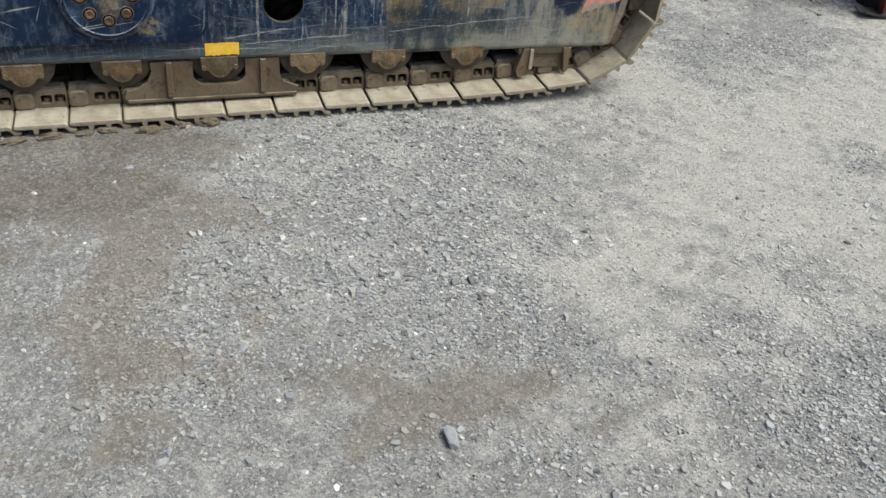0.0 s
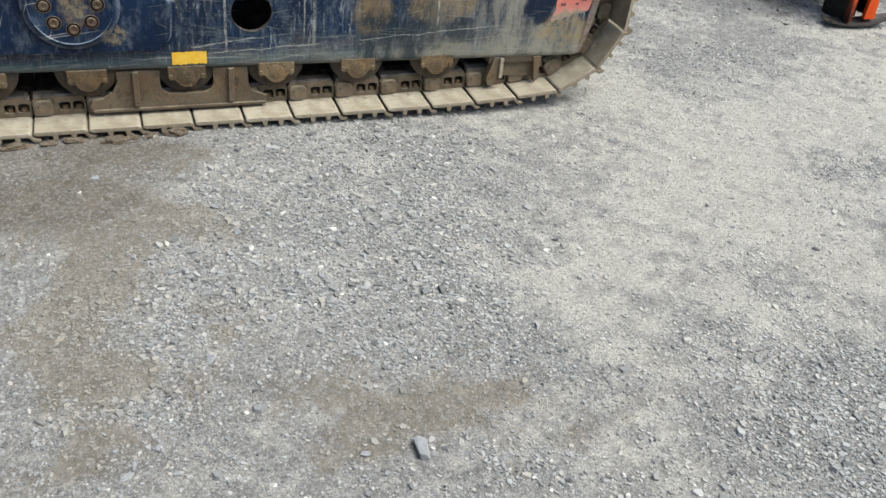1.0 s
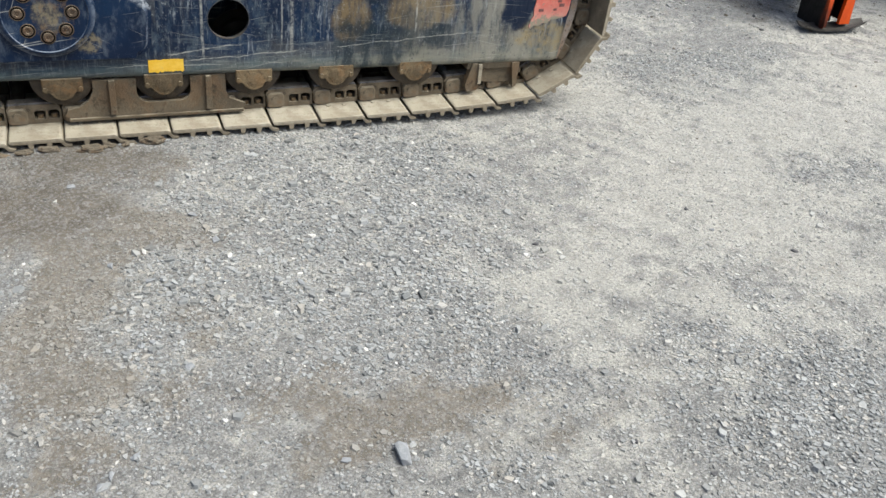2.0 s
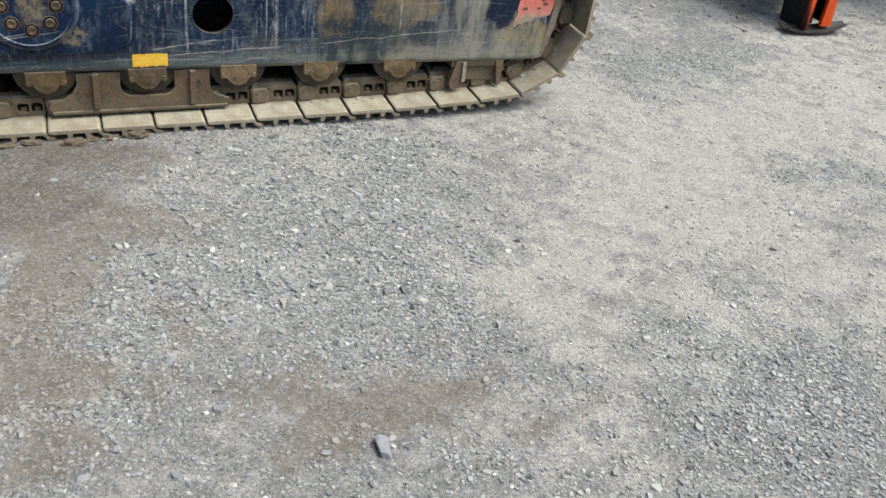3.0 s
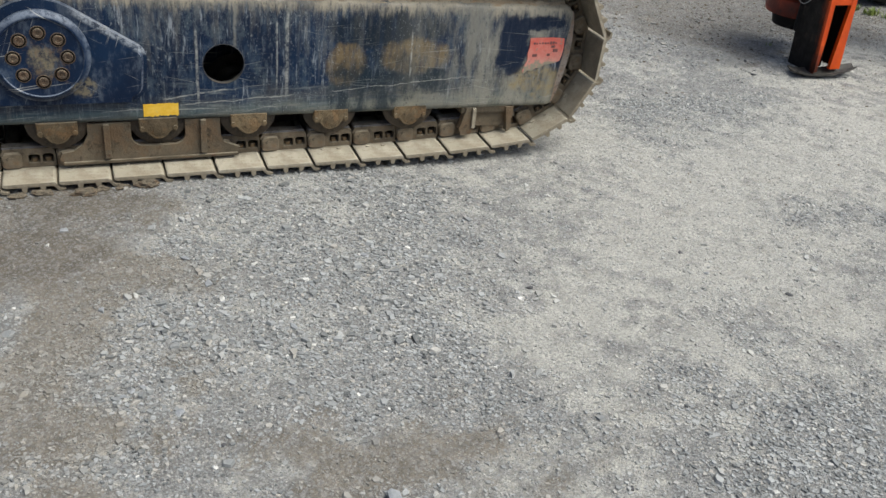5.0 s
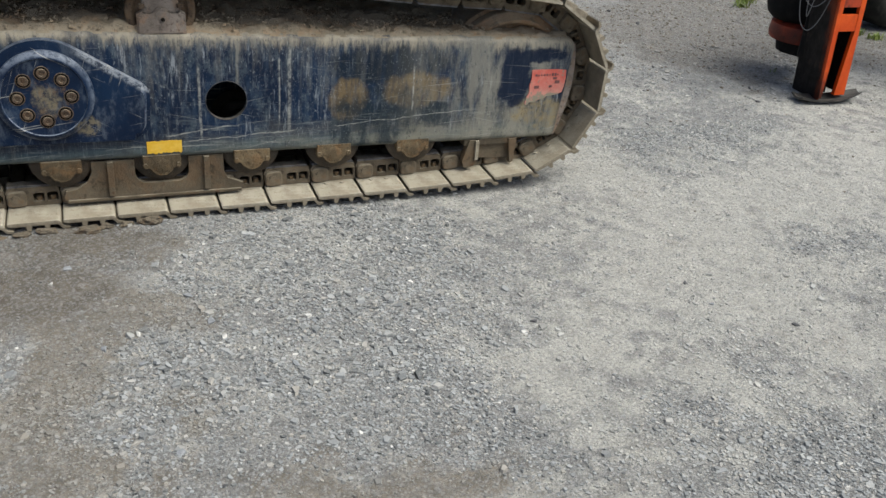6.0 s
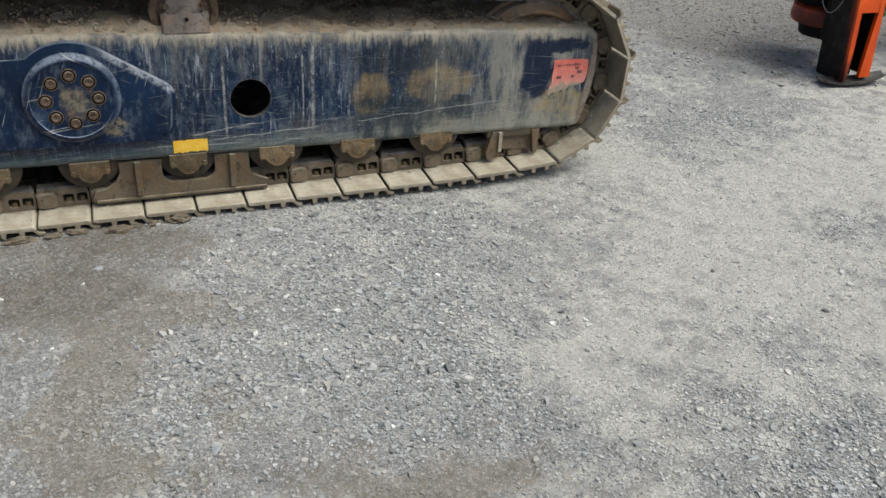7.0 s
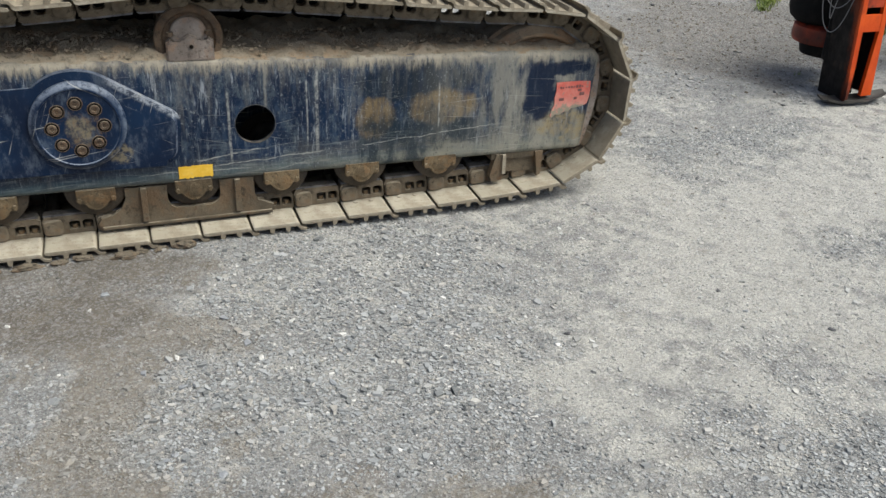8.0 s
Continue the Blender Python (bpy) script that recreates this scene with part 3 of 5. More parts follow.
def streak(x, y, along=1.5, across=7.0, shift=0.0):
    """Noise drawn out along the tyres' way over the yard."""
    c, s = math.cos(radians(-52)), math.sin(radians(-52))
    u, v = x * c + y * s, -x * s + y * c
    return 0.6 * soft_noise(u * along + shift, v * across + 40 + shift) + 0.4 * soft_noise(u * along * 2.7 + 9, v * across * 2.5 + shift)


def blots(x, y, some, warp=0.10):
    """Soft patches (x, y, half length, half width) with wandering edges."""
    wx = x + warp * soft_noise(x * 4.3 + 11, y * 4.3) + 0.5 * warp * soft_noise(x * 11, y * 11 + 5)
    wy = y + warp * soft_noise(x * 4.3, y * 4.3 + 31) + 0.5 * warp * soft_noise(x * 11 + 8, y * 11)
    return np.clip(sum(clump(wx, wy, a, b, rx * 1.15, ry * 1.15, radians(-9.5)) for a, b, rx, ry in some), 0, 1.25)


DUST_AT = [(1.88, -1.02, 0.30, 0.20), (2.24, -0.75, 0.28, 0.26), (2.05, -1.19, 0.20, 0.16), (2.98, -0.30, 0.40, 0.32), (3.51, 0.08, 0.38, 0.36), (1.30, -1.33, 0.19, 0.13), (1.30, -1.85, 0.12, 0.10), (1.27, -2.01, 0.19, 0.10), (2.02, -1.48, 0.14, 0.08), (0.22, -1.75, 0.20, 0.06), (1.49, -1.62, 0.12, 0.08), (1.78, -1.65, 0.09, 0.11), (1.51, -1.13, 0.12, 0.22), (2.55, -0.55, 0.25, 0.2), (2.35, -0.2, 0.25, 0.3)]
BROWN_AT = [(0.70, -1.56, 0.22, 0.10), (0.93, -1.59, 0.10, 0.09), (1.09, -1.78, 0.21, 0.09), (0.24, -1.20, 0.09, 0.13), (-0.11, -1.05, 0.14, 0.17), (0.15, -1.40, 0.14, 0.10), (-0.11, -1.38, 0.13, 0.14), (-0.02, -0.81, 0.14, 0.13), (0.07, -0.60, 0.24, 0.15), (0.42, -1.29, 0.06, 0.17), (0.53, -1.81, 0.08, 0.05), (-0.11, -1.64, 0.12, 0.08), (0.54, -1.66, 0.12, 0.09), (-0.35, -0.30, 0.5, 0.3), (0.16, -0.14, 0.22, 0.12)]
CHIPS_AT = [(0.93, -0.34, 0.33, 0.28), (0.48, -0.60, 0.24, 0.24), (0.82, -0.80, 0.40, 0.30), (0.49, -1.06, 0.24, 0.18), (0.16, -1.21, 0.15, 0.10), (0.02, -0.97, 0.09, 0.14), (0.89, -0.05, 0.20, 0.13), (1.03, -1.10, 0.23, 0.20), (-0.05, -1.21, 0.11, 0.07), (0.15, -1.02, 0.2, 0.16), (-0.1, -0.98, 0.15, 0.1), (-0.02, -1.5, 0.12, 0.08)]
GRAVEL_AT = [(1.72, -2.02, 0.29, 0.31), (2.07, -1.82, 0.24, 0.28), (3.04, -0.78, 0.17, 0.24), (2.04, -1.39, 0.08, 0.21), (1.01, -1.36, 0.22, 0.16), (0.93, -1.83, 0.12, 0.08), (1.66, -1.55, 0.09, 0.11), (2.85, 0.65, 0.36, 0.55), (1.22, -0.36, 0.20, 0.22), (0.05, -1.50, 0.08, 0.08), (3.03, 0.86, 0.35, 0.4), (3.33, 1.65, 0.4, 0.5), (3.34, 0.70, 0.3, 0.3)]
DAMP_AT = [(-0.20, -0.24, 0.40, 0.19), (-0.05, -0.08, 0.36, 0.10), (0.22, -0.06, 0.16, 0.06), (-0.3, -0.45, 0.3, 0.2), (-0.5, -0.2, 0.4, 0.28), (3.92, 1.12, 0.22, 0.14), (3.85, 1.48, 0.36, 0.22), (3.85, 1.89, 0.42, 0.26), (3.82, 2.35, 0.50, 0.30), (4.1, 2.85, 0.7, 0.35), (4.6, 2.2, 0.5, 0.5), (5.2, 2.2, 0.9, 0.9)]


def pale_dust(x, y):
    """Where the wheels have ground the gravel to pale dust."""
    mark = 0.6 * streak(x, y) + 0.75 * streak(x, y, 4.0, 19.0, 31.0) + 0.3 * soft_noise(x * 15.0, y * 15.0) + 0.45 * soft_noise(x * 37.0, y * 37.0)
    right = 0.60 / (1 + np.exp(-np.clip((x + 0.25 * y - 1.0) * 1.9, -40, 40))) * np.exp(-(((x - 2.8) ** 2 + (y + 0.3) ** 2) / 13.0) ** 2)
    d = 0.30 * blots(x, y, DUST_AT, 0.22) + right - 0.36 * blots(x, y, GRAVEL_AT, 0.16) + 0.06
    return np.clip(d + (0.24 + 0.30 * np.clip(d, 0, 1)) * mark, 0, 1)


def brown_soil(x, y):
    mark = soft_noise(x * 5.1 + 20, y * 5.1) + 0.6 * soft_noise(x * 13.0, y * 13.0 + 7) + 0.5 * soft_noise(x * 31.0, y * 31.0 + 3)
    d = 0.66 * blots(x, y, BROWN_AT) + 0.20 / (1 + np.exp((x - 0.1 + 0.3 * (y + 1.7)) * 6))
    return np.clip(d * (1.0 + 0.55 * mark) + 0.12 * mark, 0, 1)


def chip_bed(x, y):
    """Where larger flat chips lie bedded in the yard."""
    mark = soft_noise(x * 6.3 + 3, y * 6.3 + 12) + 0.6 * soft_noise(x * 17.0, y * 17.0)
    d = 0.95 * blots(x, y, CHIPS_AT) + 0.35 * clump(x, y, 1.9, -1.9, 0.4, 0.4)
    return np.clip(0.12 + d * (0.9 + 0.5 * mark), 0.02, 1) * (1 - 0.45 * pale_dust(x, y))


def damp_earth(x, y):
    return np.clip(0.85 * blots(x, y, DAMP_AT, 0.16), 0, 1)


def ground_height(x, y):
    near = np.exp(-np.clip(np.hypot(x - 2, y) - 6, 0, None) / 6)
    z = 0.008 * soft_noise(x * 1.7 + 3, y * 1.7) + 0.0045 * soft_noise(x * 6.3, y * 6.3 + 9) + 0.0022 * soft_noise(x * 21, y * 21)
    rut = 0.008 * np.exp(-((y - 0.25) / 0.3) ** 2) / (1 + np.exp((np.abs(x + 0.2) - 1.75) * 14))
    return z * near - 0.006 - rut


def lay_ground():
    """One sheet: fine near the machine, wider and wider towards the horizon."""
    def steps(fine0, fine1, step):
        mid = list(np.arange(fine0, fine1 + 1e-6, step))
        out, d, a, b = [], step, [fine0], [fine1]
        while b[-1] < 2600:
            d *= 1.5
            b.append(b[-1] + d), a.append(a[-1] - d)
        return a[:0:-1] + mid + b[1:]
    xs, ys = steps(-1.2, 5.2, 0.021), steps(-2.6, 3.0, 0.021)
    gx, gy = np.meshgrid(xs, ys)
    gz = ground_height(gx, gy)
    nx, ny = len(xs), len(ys)
    idx = np.arange(nx * ny).reshape(ny, nx)
    faces = np.stack([idx[:-1, :-1], idx[:-1, 1:], idx[1:, 1:], idx[1:, :-1]], -1).reshape(-1, 4)
    me = bpy.data.meshes.new("ground")
    me.from_pydata(np.stack([gx, gy, gz], -1).reshape(-1, 3).tolist(), [], faces.tolist())
    for name, fn in (("dust", pale_dust), ("brown", brown_soil), ("damp", damp_earth)):
        me.attributes.new(name, "FLOAT", "POINT").data.foreach_set("value", fn(gx, gy).astype(np.float32).ravel())
    me.materials.append(M_GROUND)
    me.shade_smooth()
    ob = new("ground", me)
    return tagged(ob, "grey gravel yard with pale dust and brown soil", "ground", kind="structure")


ground = lay_ground()


BLOCK = ([(-1, -1, -1), (1, -1, -1), (1, 1, -1), (-1, 1, -1), (-1, -1, 1), (1, -1, 1), (1, 1, 1), (-1, 1, 1)],
         [(4, 5, 6, 7), (0, 1, 5, 4), (1, 2, 6, 5), (2, 3, 7, 6), (3, 0, 4, 7)])
CHIP = ([(0, 0, 0)] * 10, [(5, 6, 7, 8, 9)] + [(i, (i + 1) % 5, 5 + (i + 1) % 5, 5 + i) for i in range(5)])
WEDGE = ([(-1, -1, -1), (1, -1, -1), (1, 1, -1), (-1, 1, -1), (-0.55, 0, 1), (0.6, 0, 1)],
         [(0, 1, 5, 4), (2, 3, 4, 5), (1, 2, 5), (3, 0, 4)])


def scatter(name, count, x0, x1, y0, y1, lo, hi, material, seed, keep=None, base=None, power=2.2, form=WEDGE, flat=(0.35, 0.7)):
    """Many small angular stones in one mesh."""
    rng = np.random.default_rng(seed)
    x, y = rng.uniform(x0, x1, count), rng.uniform(y0, y1, count)
    if keep is not None:
        ok = rng.uniform(0, 1, count) < keep(x, y)
        x, y = x[ok], y[ok]
    n, shape, polys = len(x), np.array(form[0], float), form[1]
    nv = len(shape)
    size = lo + (hi - lo) * rng.uniform(0, 1, n) ** power
    size = size * (1 - 0.3 * pale_dust(x, y)) * (1 - 0.2 * brown_soil(x, y))
    if form is CHIP:
        turn = (np.arange(5)[None] + rng.uniform(-0.36, 0.36, (n, 5))) * 2 * np.pi / 5
        reach = rng.uniform(0.5, 1.0, (n, 5))
        rim = np.stack([np.cos(turn) * reach, np.sin(turn) * reach], -1)
        v = np.concatenate([np.concatenate([rim * 1.10, np.full((n, 5, 1), -1.0)], -1), np.concatenate([rim * 0.94, np.full((n, 5, 1), 1.0)], -1)], 1)
    else:
        v = shape[None] * rng.uniform(0.45, 1.0, (n, nv, 3))
        v[:, 4:, 2] = rng.uniform(0.75, 1.0, (n, nv - 4))
        v[:, 4:, :2] += rng.uniform(-0.35, 0.35, (n, nv - 4, 2))
    v = v * (size[:, None, None] * 0.5) * np.stack([rng.uniform(0.8, 1.4, n), rng.uniform(0.6, 1.1, n), rng.uniform(*flat, n)], -1)[:, None]
    a, b = rng.uniform(0, 2 * np.pi, n), rng.normal(0, 0.20 if form is CHIP else 0.25, n)
    cb, sb = np.cos(b)[:, None], np.sin(b)[:, None]
    vx, vz = v[..., 0] * cb + v[..., 2] * sb, -v[..., 0] * sb + v[..., 2] * cb
    ca, sa = np.cos(a)[:, None], np.sin(a)[:, None]
    px, py = vx * ca - v[..., 1] * sa + x[:, None], vx * sa + v[..., 1] * ca + y[:, None]
    floor = base(x, y) if base is not None else ground_height(x, y)
    rise = size * rng.uniform(0.06, 0.30, n) - 0.5 * size * rng.uniform(*flat, n) if form is CHIP else size * 0.03
    pz = vz + (rise + floor)[:, None]
    me = bpy.data.meshes.new(name)
    me.vertices.add(n * nv)
    me.vertices.foreach_set("co", np.stack([px, py, pz], -1).astype(np.float32).ravel())
    one = np.array([i for p in polys for i in p])
    f = (one[None] + nv * np.arange(n)[:, None]).ravel()
    me.loops.add(len(f))
    me.loops.foreach_set("vertex_index", f.astype(np.int32))
    begin = np.cumsum([0] + [len(p) for p in polys[:-1]])
    me.polygons.add(n * len(polys))
    me.polygons.foreach_set("loop_start", (begin[None] + len(one) * np.arange(n)[:, None]).ravel().astype(np.int32))
    me.update(calc_edges=True)
    for key, fn in (("dust", pale_dust), ("brown", brown_soil), ("damp", damp_earth)):
        me.attributes.new(key, "FLOAT", "POINT").data.foreach_set("value", np.repeat(fn(x, y), nv).astype(np.float32))
    me.materials.append(material)
    me.shade_flat()
    return new(name, me)


def gravel_here(x, y):
    """How thick the loose gravel lies."""
    k = 0.5 + 0.6 * blots(x, y, GRAVEL_AT) + 0.25 * blots(x, y, CHIPS_AT) + 0.3 * streak(x, y, 2.5, 9.0, 17.0)
    return np.clip(k * (1 - 0.72 * pale_dust(x, y)) * (1 - 0.7 * brown_soil(x, y)), 0.04, 1)


gravel = scatter("gravel", 330000, -0.9, 3.3, -2.35, 0.35, 0.003, 0.0095, M_GRAVEL, 11, lambda x, y: (0.30 + 0.55 * gravel_here(x, y) * (1 - 0.3 * chip_bed(x, y))) * (1 - 0.55 * brown_soil(x, y)) * (1 - 0.75 * damp_earth(x, y)), power=1.9)
tagged(gravel, "fine blue-grey crushed stone gravel over the yard", "gravel", kind="stuff")
coarse = scatter("coarse_gravel", 240000, -0.9, 3.6, -2.35, 0.60, 0.008, 0.021, M_CHIP, 13, lambda x, y: (0.08 + 0.20 * gravel_here(x, y) + 0.60 * chip_bed(x, y) + 0.40 * blots(x, y, GRAVEL_AT)) * (1 - 0.85 * damp_earth(x, y)), power=2.4, form=CHIP, flat=(0.25, 0.5))
tagged(coarse, "flat angular grey stone chips bedded in the gravel", "gravel", kind="stuff")
large = scatter("coarse_gravel", 17000, -0.9, 2.6, -2.3, 0.15, 0.019, 0.043, M_CHIP, 14, lambda x, y: (0.025 + 0.45 * chip_bed(x, y) ** 1.5) * (1 - 0.8 * damp_earth(x, y)), power=2.6, form=CHIP, flat=(0.2, 0.4))
tagged(large, "larger flat slate-grey stones pressed into the yard", "gravel", kind="stuff")
far_gravel = scatter("gravel", 120000, 2.0, 6.8, -1.2, 4.4, 0.006, 0.022, M_CHIP, 12, lambda x, y: 0.3 + 0.7 * gravel_here(x, y), power=2.0)
tagged(far_gravel, "fine grey gravel further along the yard", "gravel", kind="stuff")


rubble = scatter("rubble", 1500, 3.2, 5.0, 0.6, 2.6, 0.010, 0.036, M_GRAVEL, 19, lambda x, y: 0.1 + 0.9 * clump(x, y, 4.0, 1.3, 0.6, 0.45), power=2.2, form=BLOCK, flat=(0.35, 0.7))
tagged(rubble, "scattered grey stones round the outrigger foot", "rubble", kind="stuff")
debris = scatter("dark_debris", 11000, 2.3, 6.2, -0.8, 4.0, 0.006, 0.022, M_CLOD, 17, lambda x, y: 0.04 + 0.9 * damp_earth(x, y), power=2.5, form=BLOCK, flat=(0.3, 0.6))
tagged(debris, "dark crumbs of soil strewn over the far gravel", "soil crumbs", kind="stuff")


def stone(x, y, length, width, height, turn, material, label, seed):
    """One larger broken stone lying on the gravel."""
    bm = bmesh.new()
    rng = random.Random(seed)
    for _ in range(15):
        p = Vector((rng.uniform(-1, 1), rng.uniform(-1, 1), rng.uniform(-1, 1)))
        p = p / max(abs(p.x), abs(p.y), abs(p.z)) * rng.uniform(0.75, 1.0)
        bm.verts.new((p.x * length * 0.5, p.y * width * 0.5, p.z * height * 0.5))
    bmesh.ops.convex_hull(bm, input=bm.verts[:])
    bmesh.ops.delete(bm, geom=[v for v in bm.verts if not v.link_faces], context="VERTS")
    bmesh.ops.bevel(bm, geom=bm.edges[:], offset=height * 0.05, segments=1, affect="EDGES")
    ob = part("stone", bm, material)
    ob.matrix_world = pose(x, y, height * 0.26 + float(ground_height(np.array(x), np.array(y))), 0, 0, turn)
    return tagged(ob, label, "stone", "loose stones")


def plain_stone(name, a, b):
    k = Mat(name, 0.8)
    col = k.mix(k.ramp(k.noise(40, 5, 0.65), 0.35, 0.7), a, b)
    k.bump(k.noise(150, 5, 0.6), 0.003, 0.7)
    return k.done(col)


M_GREY = plain_stone("slate_stone", (0.21, 0.222, 0.238), (0.30, 0.312, 0.325))
M_WHITE = plain_stone("quartz_stone", (0.42, 0.415, 0.395), (0.60, 0.59, 0.565))
M_DARK = plain_stone("dark_stone", (0.06, 0.06, 0.065), (0.11, 0.11, 0.115))

stone(0.704, -1.778, 0.072, 0.042, 0.032, 84, M_GREY, "grey angular slate stone lying on brown soil", 4)
# small loose stones: x, y and size of each
WHITE_AT = [(0.575, -0.636, 0.035), (0.494, -0.76, 0.024), (0.19, -0.747, 0.03), (0.661, -1.119, 0.022), (0.469, -1.17, 0.02), (-0.063, -0.39, 0.024), (-0.315, -0.415, 0.026), (0.975, -0.9, 0.02), (0.441, -0.817, 0.04), (0.307, -1.119, 0.013), (1.653, -1.998, 0.025), (1.967, -1.833, 0.025), (1.978, -2.038, 0.02), (1.801, -1.699, 0.017), (0.735, -1.776, 0.018)]
GREY_AT = [(0.571, -1.757, 0.034), (0.099, -1.62, 0.036), (0.361, -0.552, 0.047), (0.412, -0.719, 0.041), (0.086, -0.807, 0.033), (0.195, -0.905, 0.035), (0.948, -0.656, 0.039), (-0.009, -0.305, 0.037), (0.259, -1.327, 0.047), (0.143, -1.215, 0.029), (0.121, -1.234, 0.022), (0.174, -1.203, 0.024), (0.625, -1.015, 0.038), (0.73, -0.805, 0.026), (1.054, -1.879, 0.026), (0.039, -1.669, 0.034), (0.013, -1.698, 0.028), (2.108, -1.008, 0.029)]
DARK_AT = [(2.332, -1.194, 0.038), (1.435, -0.96, 0.031), (2.1, -0.855, 0.026), (1.82, -1.384, 0.018), (1.434, -2.037, 0.027), (1.297, -1.882, 0.021), (0.347, -1.478, 0.021), (0.342, -1.264, 0.019), (3.827, 2.448, 0.065), (3.39, 1.514, 0.04), (3.774, 2.779, 0.045), (4.196, 3.158, 0.05), (3.783, 1.063, 0.045), (3.682, 0.848, 0.04)]
for at, mat, label in ((WHITE_AT, M_WHITE, "small white quartz stone in the gravel"), (GREY_AT, M_GREY, "flat grey slate stone in the gravel"), (DARK_AT, M_DARK, "small dark stone on the gravel")):
    for i, (x, y, size) in enumerate(at):
        rng = random.Random(i * 7 + len(label))
        size *= 0.72
        stone(x, y, size * rng.uniform(1.0, 1.35), size * rng.uniform(0.7, 1.0), size * rng.uniform(0.32, 0.5), rng.uniform(0, 180), mat, label, i + 11)


# ---- the excavator's undercarriage ----
excavator = new("excavator")
tagged(excavator, "dark blue crawler excavator undercarriage caked with dry mud", "excavator")
PITCH, YC = 0.19, 0.30
IDLER = (1.775, 0.44, 0.374)
DRIVE = (-1.78, 0.45, 0.375)


def top_of_frame(x):
    return 0.705 - 0.0392 * x


def foot_of_frame(x):
    return 0.2148 - 0.0126 * x


def build_frame():
    """A welded box beam: front wall with a round hole, bent top and bottom edges, ends, back."""
    bm = bmesh.new()
    F, R = 0.09, 0.028
    HX, HZ, HR, HS = 0.594, 0.427, 0.0755, 0.105
    def ring(x, lean=0.0):
        zt, zb, out = top_of_frame(x), foot_of_frame(x), []
        for i in range(6):
            a = math.pi / 2 * i / 5
            out.append((F + R - R * math.cos(a), zb + R - R * math.sin(a)))
        low = out[::-1]
        high = [(F + R - R * math.cos(math.pi / 2 * i / 5), zt - R + R * math.sin(math.pi / 2 * i / 5)) for i in range(6)]
        back = [(0.51, zt), (0.51, zb)]
        return [bm.verts.new((x + lean * (z - 0.19), y, z)) for y, z in low + high + back]
    stations = [(-2.05, 0), (HX - HS, 0), (HX + HS, 0), (1.945, 0.115), (1.968, 0.115), (1.986, 0.115)]
    rings = [ring(x, s) for x, s in stations]
    for v in rings[-1]:
        v.co.y = 0.102 + (v.co.y - 0.09) * 0.93
    for ring_, drop in ((rings[-2], 0.007), (rings[-1], 0.026)):
        for v in ring_:
            v.co.z -= drop * max(0.0, (v.co.z - 0.5) / 0.13)
    for k, (p, q) in enumerate(zip(rings, rings[1:])):
        for i in range(len(p)):
            j = (i + 1) % len(p)
            if k == 1 and i == 5:
                continue
            bm.faces.new((p[i], p[j], q[j], q[i]))
    bm.faces.new(rings[0]), bm.faces.new(rings[-1][::-1])
    # front wall round the hole
    p, q = rings[1], rings[2]
    n = 32
    corners = [q[5], q[6], p[6], p[5]]
    circle, inner = [], []
    for i in range(n):
        a = 2 * math.pi * (i + 0.5) / n - math.pi / 4
        circle.append(bm.verts.new((HX + HR * math.cos(a), F, HZ + HR * math.sin(a))))
        inner.append(bm.verts.new((HX + HR * math.cos(a), F + 0.02, HZ + HR * math.sin(a))))
    for side in range(4):
        some = circle[side * n // 4:(side + 1) * n // 4]
        bm.faces.new([corners[side], corners[(side + 1) % 4]] + some[::-1])
        bm.faces.new([corners[(side + 1) % 4], circle[((side + 1) * n // 4) % n], some[-1]])
    for i in range(n):
        j = (i + 1) % n
        bm.faces.new((circle[i], circle[j], inner[j], inner[i]))
    ob = part("track_frame", bm, M_BLUE, excavator, "scratched dark blue box beam streaked with mud, with a round hole", True)
    return ob


track_frame = build_frame()


def hole_rim():
    """The bare cut edge round the hole."""
    bm = bmesh.new()
    n, loops = 40, []
    for r, y in ((0.0750, 0.106), (0.0752, 0.0888), (0.0768, 0.0888), (0.0772, 0.0915)):
        loops.append([bm.verts.new((0.594 + r * math.cos(2 * math.pi * i / n), y, 0.427 + r * math.sin(2 * math.pi * i / n))) for i in range(n)])
    for p, q in zip(loops, loops[1:]):
        for i in range(n):
            j = (i + 1) % n
            bm.faces.new((p[i], p[j], q[j], q[i]))
    part("hole_rim", bm, M_RAIL, track_frame, "bare worn steel edge of the round hole", True)


hole_rim()


def arc(cx, cz, r, a0, a1, n):
    return [(cx + r * math.cos(radians(a0 + (a1 - a0) * i / n)), cz + r * math.sin(radians(a0 + (a1 - a0) * i / n))) for i in range(n + 1)]


HUB = (-0.027, 0.489)


